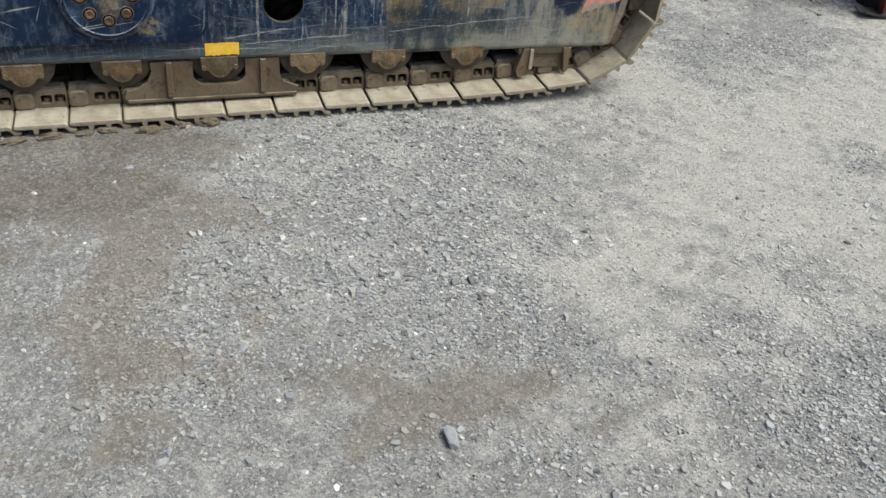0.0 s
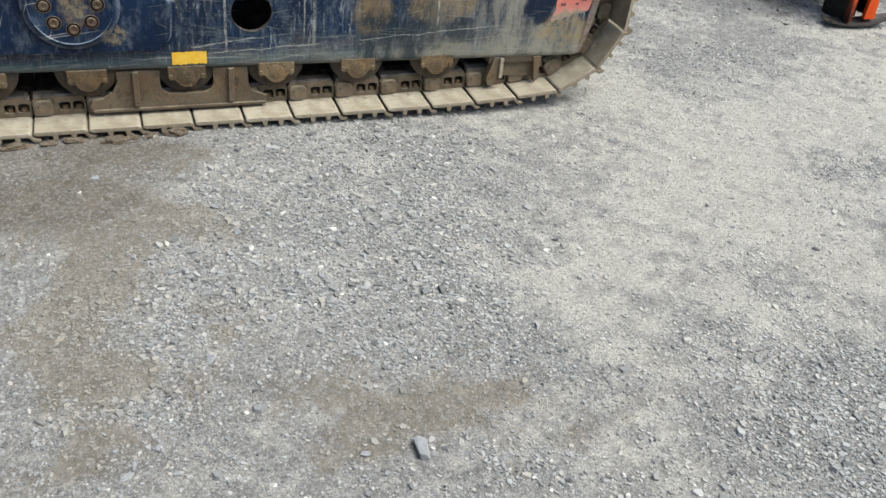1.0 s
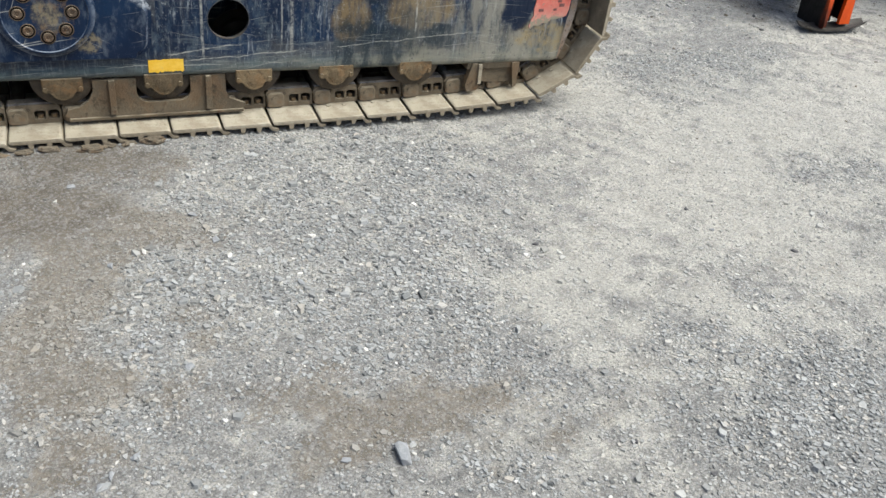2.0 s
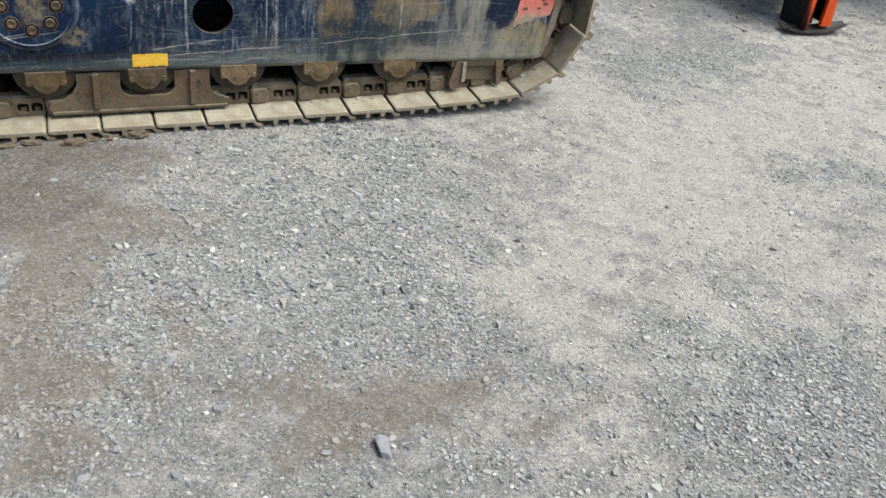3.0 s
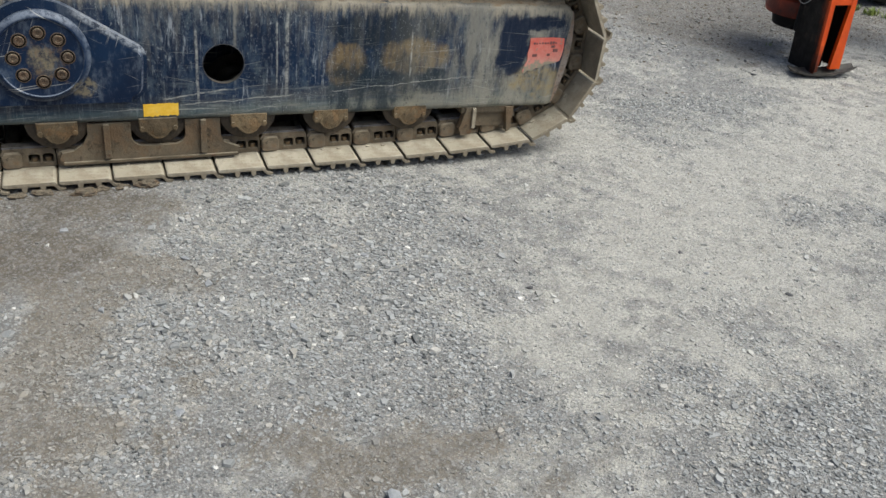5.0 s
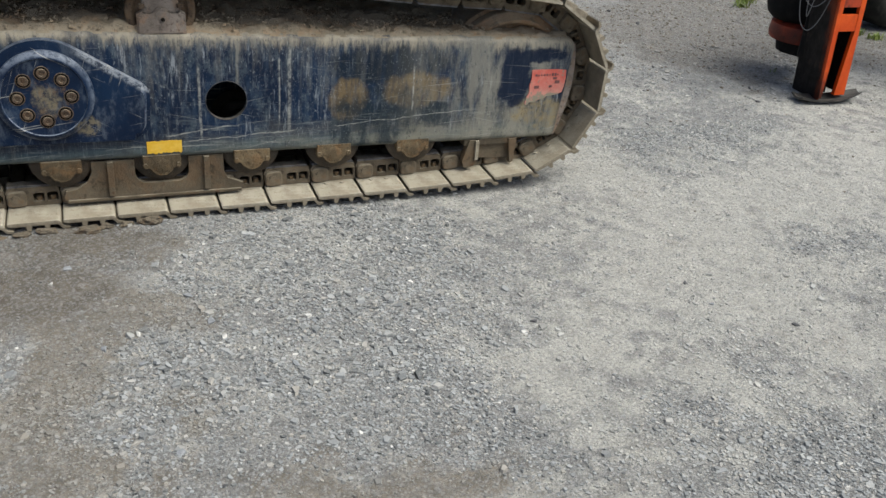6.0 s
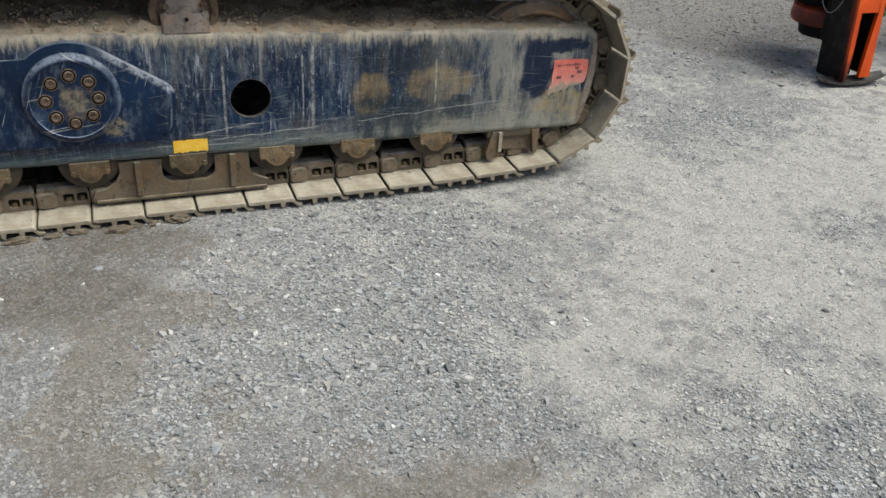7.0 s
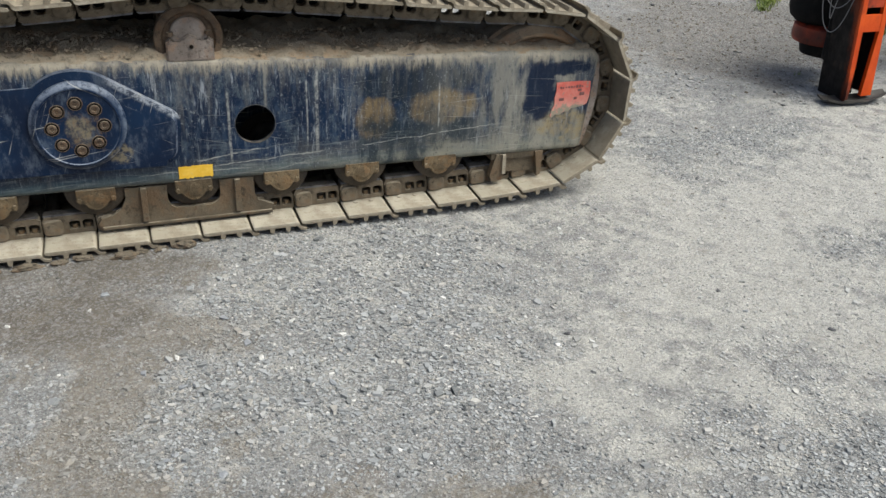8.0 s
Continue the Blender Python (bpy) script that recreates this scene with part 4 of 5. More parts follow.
def build_hub():
    pts = [(-1.5, 0.305), (0.255, 0.305)] + arc(0.255, 0.365, 0.06, -80, -5, 4) + arc(0.262, 0.462, 0.06, 0, 57, 4)
    pts += arc(HUB[0], HUB[1], 0.194, 58, 132, 14) + [(-0.19, 0.612), (-1.5, 0.625)]
    bm = bmesh.new()
    prism(bm, pts, 0.058, 0.093)
    bmesh.ops.bevel(bm, geom=[e for e in bm.edges if all(abs(v.co.y - 0.058) < 1e-4 for v in e.verts)], offset=0.020, segments=3, affect="EDGES")
    lug = part("lug_plate", bm, M_HUB, track_frame, "raised dark blue lug plate", True)
    bm = bmesh.new()
    lathe(bm, HUB[0], HUB[1], [(0.060, 0.162), (0.044, 0.162), (0.039, 0.158), (0.0300, 0.146), (0.0285, 0.142), (0.0285, 0.1395), (0.033, 0.137), (0.034, 0.133), (0.034, 0.06), (0.034, 0.001)], 56)
    cover = part("hub_cover", bm, M_HUB, track_frame, "round blue hub cover with a ring of eight bolts", True)
    for i in range(8):
        a = radians(90 + 45 * i)
        x, z = HUB[0] + 0.0865 * math.cos(a), HUB[1] + 0.0865 * math.sin(a)
        # raised black ring stands for the shade in the bolt's recess
        bm = bmesh.new()
        lathe(bm, x, z, [(0.036, 0.0225), (0.0325, 0.0225), (0.0325, 0.0180), (0.036, 0.001)], 20)
        part("socket_shade_ring", bm, M_HOLE, track_frame)
        bm = bmesh.new()
        lathe(bm, x, z, [(0.0345, 0.0258), (0.0322, 0.0250), (0.0322, 0.0230), (0.0345, 0.0224)], 22)
        part("socket_rim", bm, M_BOLT, track_frame)
        bm = bmesh.new()
        lathe(bm, x, z, [(0.036, 0.0172), (0.0305, 0.0172), (0.028, 0.0150), (0.0285, 0.0085), (0.031, 0.0075), (0.031, 0.001)], 18)
        part("bolt", bm, M_BOLT, track_frame)


build_hub()


def torn_sheet(name, x0, x1, z0, z1, material, label, seed, ragged=0.004):
    """A thin sticker with ragged edges on the frame's front."""
    rng = random.Random(seed)
    bm = bmesh.new()
    n = 22
    foot = [(x0 + (x1 - x0) * i / n, z0 + rng.uniform(-ragged, ragged)) for i in range(n + 1)]
    head = [(x1 - (x1 - x0) * i / n, z1 + rng.uniform(-ragged, ragged) * 0.4) for i in range(n + 1)]
    prism(bm, foot + head, 0.0868, 0.0905)
    return part(name, bm, material, track_frame, label)


torn_sheet("yellow_sticker", 0.297, 0.423, 0.234, 0.281, M_YEL, "small worn yellow sticker", 3)


def build_red():
    rng = random.Random(5)
    bm = bmesh.new()
    pts = [(1.845, 0.497), (1.90, 0.4965), (1.96, 0.4955), (2.004, 0.4935), (2.003, 0.455), (2.000, 0.425), (1.994, 0.398), (1.972, 0.388), (1.945, 0.384), (1.925, 0.380), (1.905, 0.369), (1.888, 0.370), (1.868, 0.358), (1.850, 0.357), (1.836, 0.346), (1.824, 0.352), (1.833, 0.380), (1.843, 0.40), (1.842, 0.43), (1.846, 0.46)]
    prism(bm, [(x + rng.uniform(-0.002, 0.002), z + rng.uniform(-0.002, 0.002)) for x, z in pts], 0.0865, 0.0905)
    red = part("red_sticker", bm, M_RED, track_frame, "faded red sticker with unreadable print, half worn away")
    for i in range(9):
        bm = bmesh.new()
        x = 1.862 + i * 0.0125
        box(bm, x, x + rng.uniform(0.004, 0.009), 0.0845, 0.087, 0.472 + rng.uniform(-0.002, 0.002), 0.481 + rng.uniform(-0.003, 0.002))
        part("printed_bar", bm, M_INK, red)
    for x, z, w, h in ((1.862, 0.418, 0.022, 0.012), (1.945, 0.455, 0.018, 0.010), (1.955, 0.436, 0.022, 0.014), (1.93, 0.42, 0.014, 0.01)):
        bm = bmesh.new()
        box(bm, x, x + w, 0.0845, 0.087, z, z + h, 0.001)
        part("printed_bar", bm, M_INK, red)


build_red()


def build_end_lip():
    """The curved plate edge at the nose of the frame."""
    bm = bmesh.new()
    outer = [(1.985, 0.196), (2.008, 0.26), (2.028, 0.34), (2.040, 0.42), (2.042, 0.50), (2.036, 0.57), (2.028, 0.60)]
    outer = [(x + 0.012, z) for x, z in outer]
    inner = [(x - 0.03, z) for x, z in outer[::-1]]
    prism(bm, outer + inner, 0.112, 0.133)
    part("nose_plate", bm, M_BRACKET, track_frame, "muddy curved nose plate")


build_end_lip()


def build_dirt():
    """Dry soil heaped on the top of the frame."""
    bm = bmesh.new()
    xs, ys = np.arange(-2.0, 2.0, 0.018), np.linspace(0.098, 0.51, 22)
    rows = []
    for x in xs:
        row = []
        for j, y in enumerate(ys):
            edge = min(1.0, (y - 0.098) / 0.045)
            h = top_of_frame(x) - (0.012 if j == 0 else 0.0) + edge * (0.017 + 0.018 * fbm(x, y, 5) + 0.012 * fbm(x, y, 24, 4)) + 0.0025
            if y > 0.33:
                h += 0.02 * (y - 0.33) / 0.18
            row.append(bm.verts.new((x, y + 0.006 * fbm(x, y + 4, 12), h)))
        rows.append(row)
    for p, q in zip(rows, rows[1:]):
        for j in range(len(ys) - 1):
            bm.faces.new((p[j], q[j], q[j + 1], p[j + 1]))
    ob = part("dirt_layer", bm, M_DIRT, excavator, "dry brown soil on top of the frame", True)
    tagged(ob, kind="stuff")
    crumbs = scatter("loose_soil", 5200, -0.7, 1.95, 0.10, 0.45, 0.003, 0.017, M_DIRT, 31, None, lambda x, y: top_of_frame(x) + 0.008 + 0.017 * np.clip((y - 0.1) / 0.045, 0, 1), 3.2)
    crumbs.parent = excavator
    tagged(crumbs, "loose crumbs of soil and small stones", kind="stuff")


build_dirt()


# ---- the track chain ----
def chain_path():
    """The closed line of the shoes' inner faces, from the bottom run round the idler."""
    ix, iz, ir = IDLER
    dx, dz, dr = DRIVE
    pts = [(dx, 0.075), (dx + 0.35, 0.026), (-0.3, 0.029), (0.5, 0.034), (0.95, 0.038), (1.32, 0.043), (1.57, 0.053)]
    pts += [(ix + ir * math.sin(radians(a)), iz - ir * math.cos(radians(a))) for a in np.linspace(0, 176, 40)]
    pts += [(1.50, 0.833), (1.25, 0.858), (1.0, 0.884), (0.75, 0.910), (0.55, 0.928), (0.385, 0.936), (0.2, 0.932), (0.0, 0.918), (-0.25, 0.906), (-0.6, 0.893), (-1.0, 0.885), (-1.4, 0.868)]
    pts += [(dx - dr * math.sin(radians(a)), dz + dr * math.cos(radians(a))) for a in np.linspace(0, 178, 40)]
    return [Vector((x, 0, z)) for x, z in pts]


def chain_frames(start=-0.023):
    """The pose of each shoe: origin at its rear joint, x along the chain, z inwards."""
    pts = chain_path()
    pts.append(pts[0].copy())
    lens = [0.0]
    for a, b in zip(pts, pts[1:]):
        lens.append(lens[-1] + (b - a).length)
    total = lens[-1]
    count = round(total / PITCH)
    step = total / count
    def at(s):
        s %= total
        for k in range(len(pts) - 1):
            if lens[k + 1] >= s:
                return pts[k].lerp(pts[k + 1], (s - lens[k]) / max(1e-9, lens[k + 1] - lens[k]))
    # the bottom run is level: the joint nearest x = start fixes the phase
    s0 = lens[1] + (start - pts[1].x)
    out = []
    for i in range(count):
        a, b = at(s0 + i * step), at(s0 + (i + 1) * step)
        d = (b - a).normalized()
        out.append(Matrix(((d.x, 0, -d.z, a.x), (0, 1, 0, 0), (d.z, 0, d.x, a.z), (0, 0, 0, 1))))
    return out


def shoe_mesh(seed):
    """A triple-grouser shoe: flat plate, hooked front lip, ribs below."""
    rng = random.Random(seed)
    bm = bmesh.new()
    out = [(0.004, -0.0015), (0.008, 0.0015), (0.174, 0.0015), (0.181, -0.001), (0.186, -0.008), (0.189, -0.017), (0.197, -0.0225), (0.213, -0.0255), (0.2155, -0.029), (0.208, -0.034), (0.190, -0.032), (0.180, -0.019), (0.175, -0.0135)]
    for c in (0.138, 0.076):
        out += [(c + 0.011, -0.0125), (c + 0.0075, -0.029 + rng.uniform(-0.002, 0.002)), (c + 0.002, -0.0325 + rng.uniform(-0.002, 0.002)), (c - 0.007, -0.030), (c - 0.0095, -0.0125)]
    out += [(0.032, -0.0125), (0.015, -0.0115), (0.007, -0.0085)]
    prism(bm, out, rng.uniform(-0.003, 0.003), 0.6)
    # a shallow scoop worn into the near end of the plate, and two bolt heads
    for s in (0.062, 0.128):
        disc(bm, 0, 0, 0, 0.004, 0.009, n=8, at=Matrix.Translation((s, 0.115, 0.0015)) @ Matrix.Rotation(radians(90), 4, "X")) if seed % 3 == 0 else None
    bmesh.ops.recalc_face_normals(bm, faces=bm.faces[:])
    me = bpy.data.meshes.new("shoe")
    bm.to_mesh(me)
    bm.free()
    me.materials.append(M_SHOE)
    return me


def link_mesh():
    """One outer link: round boss, rail on top, two nut windows."""
    bm = bmesh.new()
    Y0, Y1 = 0.138, 0.180
    boss = arc(0.022, 0.024, 0.018, 180, 270, 4) + arc(0.058, 0.022, 0.016, 270, 360, 4) + arc(0.056, 0.050, 0.018, 0, 90, 4) + arc(0.024, 0.048, 0.020, 90, 180, 4)
    prism(bm, boss, Y0 - 0.014, Y1)
    bmesh.ops.bevel(bm, geom=[e for e in bm.edges if all(abs(v.co.y - Y0 + 0.014) < 1e-4 for v in e.verts)], offset=0.004, segments=1, affect="EDGES")
    disc(bm, 0.038, 0.038, Y0 - 0.016, Y0, 0.015, n=12)
    prism(bm, [(0.002, 0.060), (0.012, 0.078), (0.172, 0.078), (0.186, 0.070), (0.186, 0.056), (0.002, 0.052)], Y0, Y1)
    prism(bm, [(0.03, 0.003), (0.189, 0.003), (0.189, 0.019), (0.03, 0.019)], Y0 + 0.002, Y1)
    for a, b in ((0.060, 0.096), (0.1335, 0.1435), (0.181, 0.190)):
        prism(bm, [(a, 0.016), (b, 0.016), (b - 0.002, 0.058), (a + 0.002, 0.058)], Y0 + 0.001, Y1)
    for c in (0.1145, 0.162):
        prism(bm, [(c - 0.020, 0.047), (c - 0.009, 0.055), (c + 0.009, 0.055), (c + 0.020, 0.047), (c + 0.020, 0.060), (c - 0.020, 0.060)], Y0 + 0.003, Y1)
    bmesh.ops.recalc_face_normals(bm, faces=bm.faces[:])
    me = bpy.data.meshes.new("link")
    bm.to_mesh(me)
    bm.free()
    me.materials.append(M_LINK)
    return me


def rail_mesh():
    bm = bmesh.new()
    prism(bm, [(0.006, 0.0785), (0.012, 0.085), (0.172, 0.085), (0.182, 0.0785)], 0.142, 0.184)
    me = bpy.data.meshes.new("link_rail")
    bmesh.ops.recalc_face_normals(bm, faces=bm.faces[:])
    bm.to_mesh(me)
    bm.free()
    me.materials.append(M_RAIL)
    return me


def nut_mesh():
    bm = bmesh.new()
    disc(bm, 0, 0, 0.010, 0.033, 0.0115, n=6, at=Matrix.Translation((0, 0.158, 0)) @ Matrix.Rotation(radians(-90), 4, "X") @ Matrix.Scale(-1, 4, (0, 1, 0)))
    for v in bm.verts:
        v.co.z = abs(v.co.z)
    me = bpy.data.meshes.new("nut")
    bmesh.ops.recalc_face_normals(bm, faces=bm.faces[:])
    bm.to_mesh(me)
    bm.free()
    me.materials.append(M_CAP)
    return me


FRAMES = chain_frames()


def build_chain():
    bm = bmesh.new()
    for m in FRAMES:
        disc(bm, 0, 0, 0.176, 0.424, 0.026, n=12, at=m @ Matrix.Translation((0.038, 0, 0.042)))
        box(bm, 0.004, 0.186, 0.42, 0.462, 0.004, 0.083, at=m)
    chain = part("track_chain", bm, M_ROLL, excavator, "dark muddy steel crawler chain with pins")
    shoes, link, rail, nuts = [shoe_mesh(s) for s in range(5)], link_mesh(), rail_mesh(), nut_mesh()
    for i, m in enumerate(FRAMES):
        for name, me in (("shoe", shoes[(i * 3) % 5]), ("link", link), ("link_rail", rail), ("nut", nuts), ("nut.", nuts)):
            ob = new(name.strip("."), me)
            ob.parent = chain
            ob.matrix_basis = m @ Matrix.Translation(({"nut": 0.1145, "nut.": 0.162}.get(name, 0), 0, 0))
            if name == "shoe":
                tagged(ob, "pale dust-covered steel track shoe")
    return chain


chain = build_chain()


# ---- rollers, guard, idler ----
def bottom_roller(x):
    bm = bmesh.new()
    lathe(bm, x, 0.222, [(0.112, 0.05), (0.114, 0.104), (0.119, 0.111), (0.132, 0.112), (0.137, 0.083), (0.19, 0.081), (0.21, 0.06), (0.39, 0.06), (0.41, 0.081), (0.457, 0.083), (0.464, 0.112), (0.484, 0.106), (0.478, 0.05)], 36)
    ob = part("bottom_roller", bm, M_ROLL, excavator, "dark oily steel track roller", True)
    # bearing cap in front: rounded belly between two ears
    bm = bmesh.new()
    pts = [(x - 0.070, 0.225), (x - 0.070, 0.178), (x - 0.063, 0.168), (x - 0.054, 0.169), (x - 0.049, 0.177)] + arc(x, 0.184, 0.045, 192, 348, 12) + [(x + 0.049, 0.177), (x + 0.054, 0.169), (x + 0.063, 0.168), (x + 0.070, 0.178), (x + 0.070, 0.225)]
    prism(bm, pts, 0.090, 0.116)
    bmesh.ops.bevel(bm, geom=[e for e in bm.edges if all(abs(v.co.y - 0.090) < 1e-4 for v in e.verts)], offset=0.003, segments=1, affect="EDGES")
    disc(bm, x, 0.182, 0.0865, 0.0925, 0.024, 0.038, n=28)
    part("bearing_cap", bm, M_CAP, ob, "ochre mud-stained bearing cap", True)
    for dx in (-0.060, 0.060):
        bm = bmesh.new()
        disc(bm, x + dx, 0.185, 0.084, 0.092, 0.0085, 0.0095, n=6)
        part("cap_bolt", bm, M_CAP, ob)


for rx in (-1.40, -1.05, -0.69, -0.345, -0.006, 0.347, 0.684, 1.010, 1.342):
    bottom_roller(rx)


def roller_guard():
    """The side plate between two rollers, cut out round the middle one."""
    bm = bmesh.new()
    top = 0.206
    pts = [(0.095, top), (0.095, 0.165), (0.075, 0.125), (0.040, 0.102), (0.0, 0.094), (-0.010, 0.072), (0.0, 0.058), (0.63, 0.052), (0.648, 0.060), (0.650, 0.080), (0.59, 0.105), (0.577, 0.135), (0.575, top)]
    cut = [(0.445, top)] + [(0.445, 0.150)] + arc(0.403, 0.150, 0.042, 0, -90, 6) + arc(0.290, 0.150, 0.042, 270, 180, 6) + [(0.248, top)]
    # outline goes anticlockwise: start upper left, along the foot, up the right, then back over the cut
    prism(bm, pts[:1] + pts[1:] + cut, 0.104, 0.122)
    guard = part("roller_guard", bm, M_GUARD, excavator, "muddy steel roller guard plate with a cut-out")
    for x, w in ((0.161, 0.011), (0.511, 0.011)):
        bm = bmesh.new()
        box(bm, x - w, x + w, 0.088, 0.106, 0.072, 0.207, 0.002)
        part("rib", bm, M_GUARD, guard)
    bm = bmesh.new()
    box(bm, 0.002, 0.642, 0.094, 0.124, 0.0500, 0.0615, 0.003)
    part("foot_strip", bm, M_GUARD, guard)


roller_guard()


def nose_bracket():
    bm = bmesh.new()
    box(bm, 1.575, 1.815, 0.10, 0.30, 0.172, 0.199, 0.003)
    br = part("nose_bracket", bm, M_GUARD, excavator, "muddy gusseted bracket under the frame")
    for pts in ([(1.596, 0.198), (1.636, 0.198), (1.638, 0.112), (1.622, 0.080), (1.580, 0.076), (1.570, 0.106)], [(1.776, 0.196), (1.812, 0.196), (1.806, 0.092), (1.792, 0.082)]):
        bm = bmesh.new()
        prism(bm, pts, 0.092, 0.126)
        part("gusset", bm, M_GUARD, br)
    bm = bmesh.new()
    prism(bm, [(1.630, 0.198), (1.79, 0.196), (1.788, 0.100), (1.632, 0.108)], 0.118, 0.132)
    part("web_plate", bm, M_GUARD, br)
    bm = bmesh.new()
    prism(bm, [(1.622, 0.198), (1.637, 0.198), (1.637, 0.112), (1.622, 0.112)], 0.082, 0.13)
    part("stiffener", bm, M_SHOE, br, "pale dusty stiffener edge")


nose_bracket()


def idler():
    ix, iz, ir = IDLER
    r = ir - 0.087
    bm = bmesh.new()
    lathe(bm, ix, iz, [(0.22, 0.03), (0.21, 0.09), (0.19, 0.222), (0.160, 0.232), (0.146, 0.242), (0.144, 0.254), (0.152, 0.262), (0.158, r - 0.006), (0.166, r), (0.205, r), (0.21, r + 0.014), (0.39, r + 0.014), (0.395, r), (0.435, r), (0.45, 0.25), (0.42, 0.22), (0.40, 0.03)], 64)
    ob = part("idler_wheel", bm, M_IDLER, excavator, "mud-stained front idler wheel", True)
    dx, dz, dr = DRIVE
    bm = bmesh.new()
    lathe(bm, dx, dz, [(0.20, 0.02), (0.21, 0.20), (0.27, 0.21), (0.272, dr - 0.07), (0.328, dr - 0.07), (0.33, 0.21), (0.40, 0.2), (0.41, 0.02)], 48)
    part("drive_sprocket", bm, M_ROLL, excavator, "drive sprocket wheel", True)


idler()


def carrier_roller(x, z):
    bm = bmesh.new()
    lathe(bm, x, z, [(0.134, 0.05), (0.134, 0.088), (0.124, 0.096), (0.122, 0.106), (0.128, 0.119), (0.136, 0.122), (0.144, 0.114), (0.148, 0.099), (0.19, 0.096), (0.21, 0.07), (0.39, 0.07), (0.41, 0.096), (0.455, 0.1), (0.46, 0.03)], 44)
    ob = part("carrier_roller", bm, M_CARRIER, excavator, "brown muddy carrier roller under the upper chain", True)
    bm = bmesh.new()
    foot = top_of_frame(x)
    pts = [(x - 0.083, foot - 0.01), (x + 0.083, foot - 0.01), (x + 0.083, foot + 0.062), (x + 0.066, foot + 0.072), (x + 0.054, foot + 0.060), (x + 0.040, foot + 0.056)] + arc(x, foot + 0.056, 0.030, 10, 170, 6) + [(x - 0.040, foot + 0.056), (x - 0.054, foot + 0.060), (x - 0.066, foot + 0.072), (x - 0.083, foot + 0.062)]
    prism(bm, pts, 0.094, 0.124)
    bmesh.ops.bevel(bm, geom=[e for e in bm.edges if all(abs(v.co.y - 0.094) < 1e-4 for v in e.verts)], offset=0.006, segments=2, affect="EDGES")
    part("bearing_bracket", bm, M_BRACKET, ob, "dusty pinkish bearing bracket with a bolt")
    bm = bmesh.new()
    lathe(bm, x, z + 0.014, [(0.136, 0.066), (0.120, 0.064), (0.113, 0.054), (0.110, 0.03), (0.110, 0.001)], 30)
    part("hub_cap", bm, M_BRACKET, ob, "dusty rounded hub cap", True)
    bm = bmesh.new()
    disc(bm, x + 0.004, foot + 0.045, 0.088, 0.096, 0.007, n=10)
    part("grease_plug", bm, M_HOLE, ob)
    for dx in (-0.066, 0.066):
        bm = bmesh.new()
        disc(bm, 0, 0, 0, 0.014, 0.012, n=6, at=Matrix.Translation((x + dx, 0.104, foot + 0.084)) @ Matrix.Rotation(radians(90), 4, "X"))
        part("bracket_bolt", bm, M_BOLT, ob)


carrier_roller(0.382, 0.757)
carrier_roller(-0.95, 0.757)


def carbody():
    """The dark middle of the machine behind the track, and an unseen deck that shades it."""
    bm = bmesh.new()
    # car body made long and tall to block light behind the chain
    box(bm, -1.5, 1.45, 0.612, 2.3, 0.25, 0.97, 0.03)
    body = part("car_body", bm, M_BLACK, excavator, "dark centre frame behind the track")
    bm = bmesh.new()
    lathe(bm, 0, 0, [(0.90, 0.62), (1.04, 0.62), (1.05, 0.3)], 40)
    bmesh.ops.transform(bm, matrix=Matrix.Translation((-0.1, 1.45, 0)) @ Matrix.Rotation(radians(90), 4, "X"), verts=bm.verts[:])
    part("slew_ring", bm, M_BLACK, body)
    # unseen block added overhead to darken the left of track and ground
    bm = bmesh.new()
    box(bm, -2.6, 0.15, 0.22, 2.9, 1.12, 2.5, 0.06)
    part("shading_deck", bm, M_DECK, excavator, "unseen dark blue deck block that shades the track")


carbody()


# ---- the orange machine beyond ----
rig = new("outrigger_machine")
tagged(rig, "orange and black machine standing on a steel outrigger leg", "machine")
RIG = Matrix(((0.7173, 0.6968, 0, 4.07), (-0.6968, 0.7173, 0, 0.79), (0, 0, 1, 0), (0, 0, 0, 1)))


def rig_part(name, bm, material, label="", parent=None, smooth=False):
    bmesh.ops.transform(bm, matrix=RIG, verts=bm.verts[:])
    return part(name, bm, material, parent or rig, label, smooth)


LEG = Matrix(((1, 0, -0.06, 4.042), (0, 1, 0, 0.778), (0, 0, 1, 0), (0, 0, 0, 1)))


def leg_part(name, bm, material, label="", parent=None, smooth=False):
    bmesh.ops.transform(bm, matrix=LEG, verts=bm.verts[:])
    return part(name, bm, material, parent or rig, label, smooth)


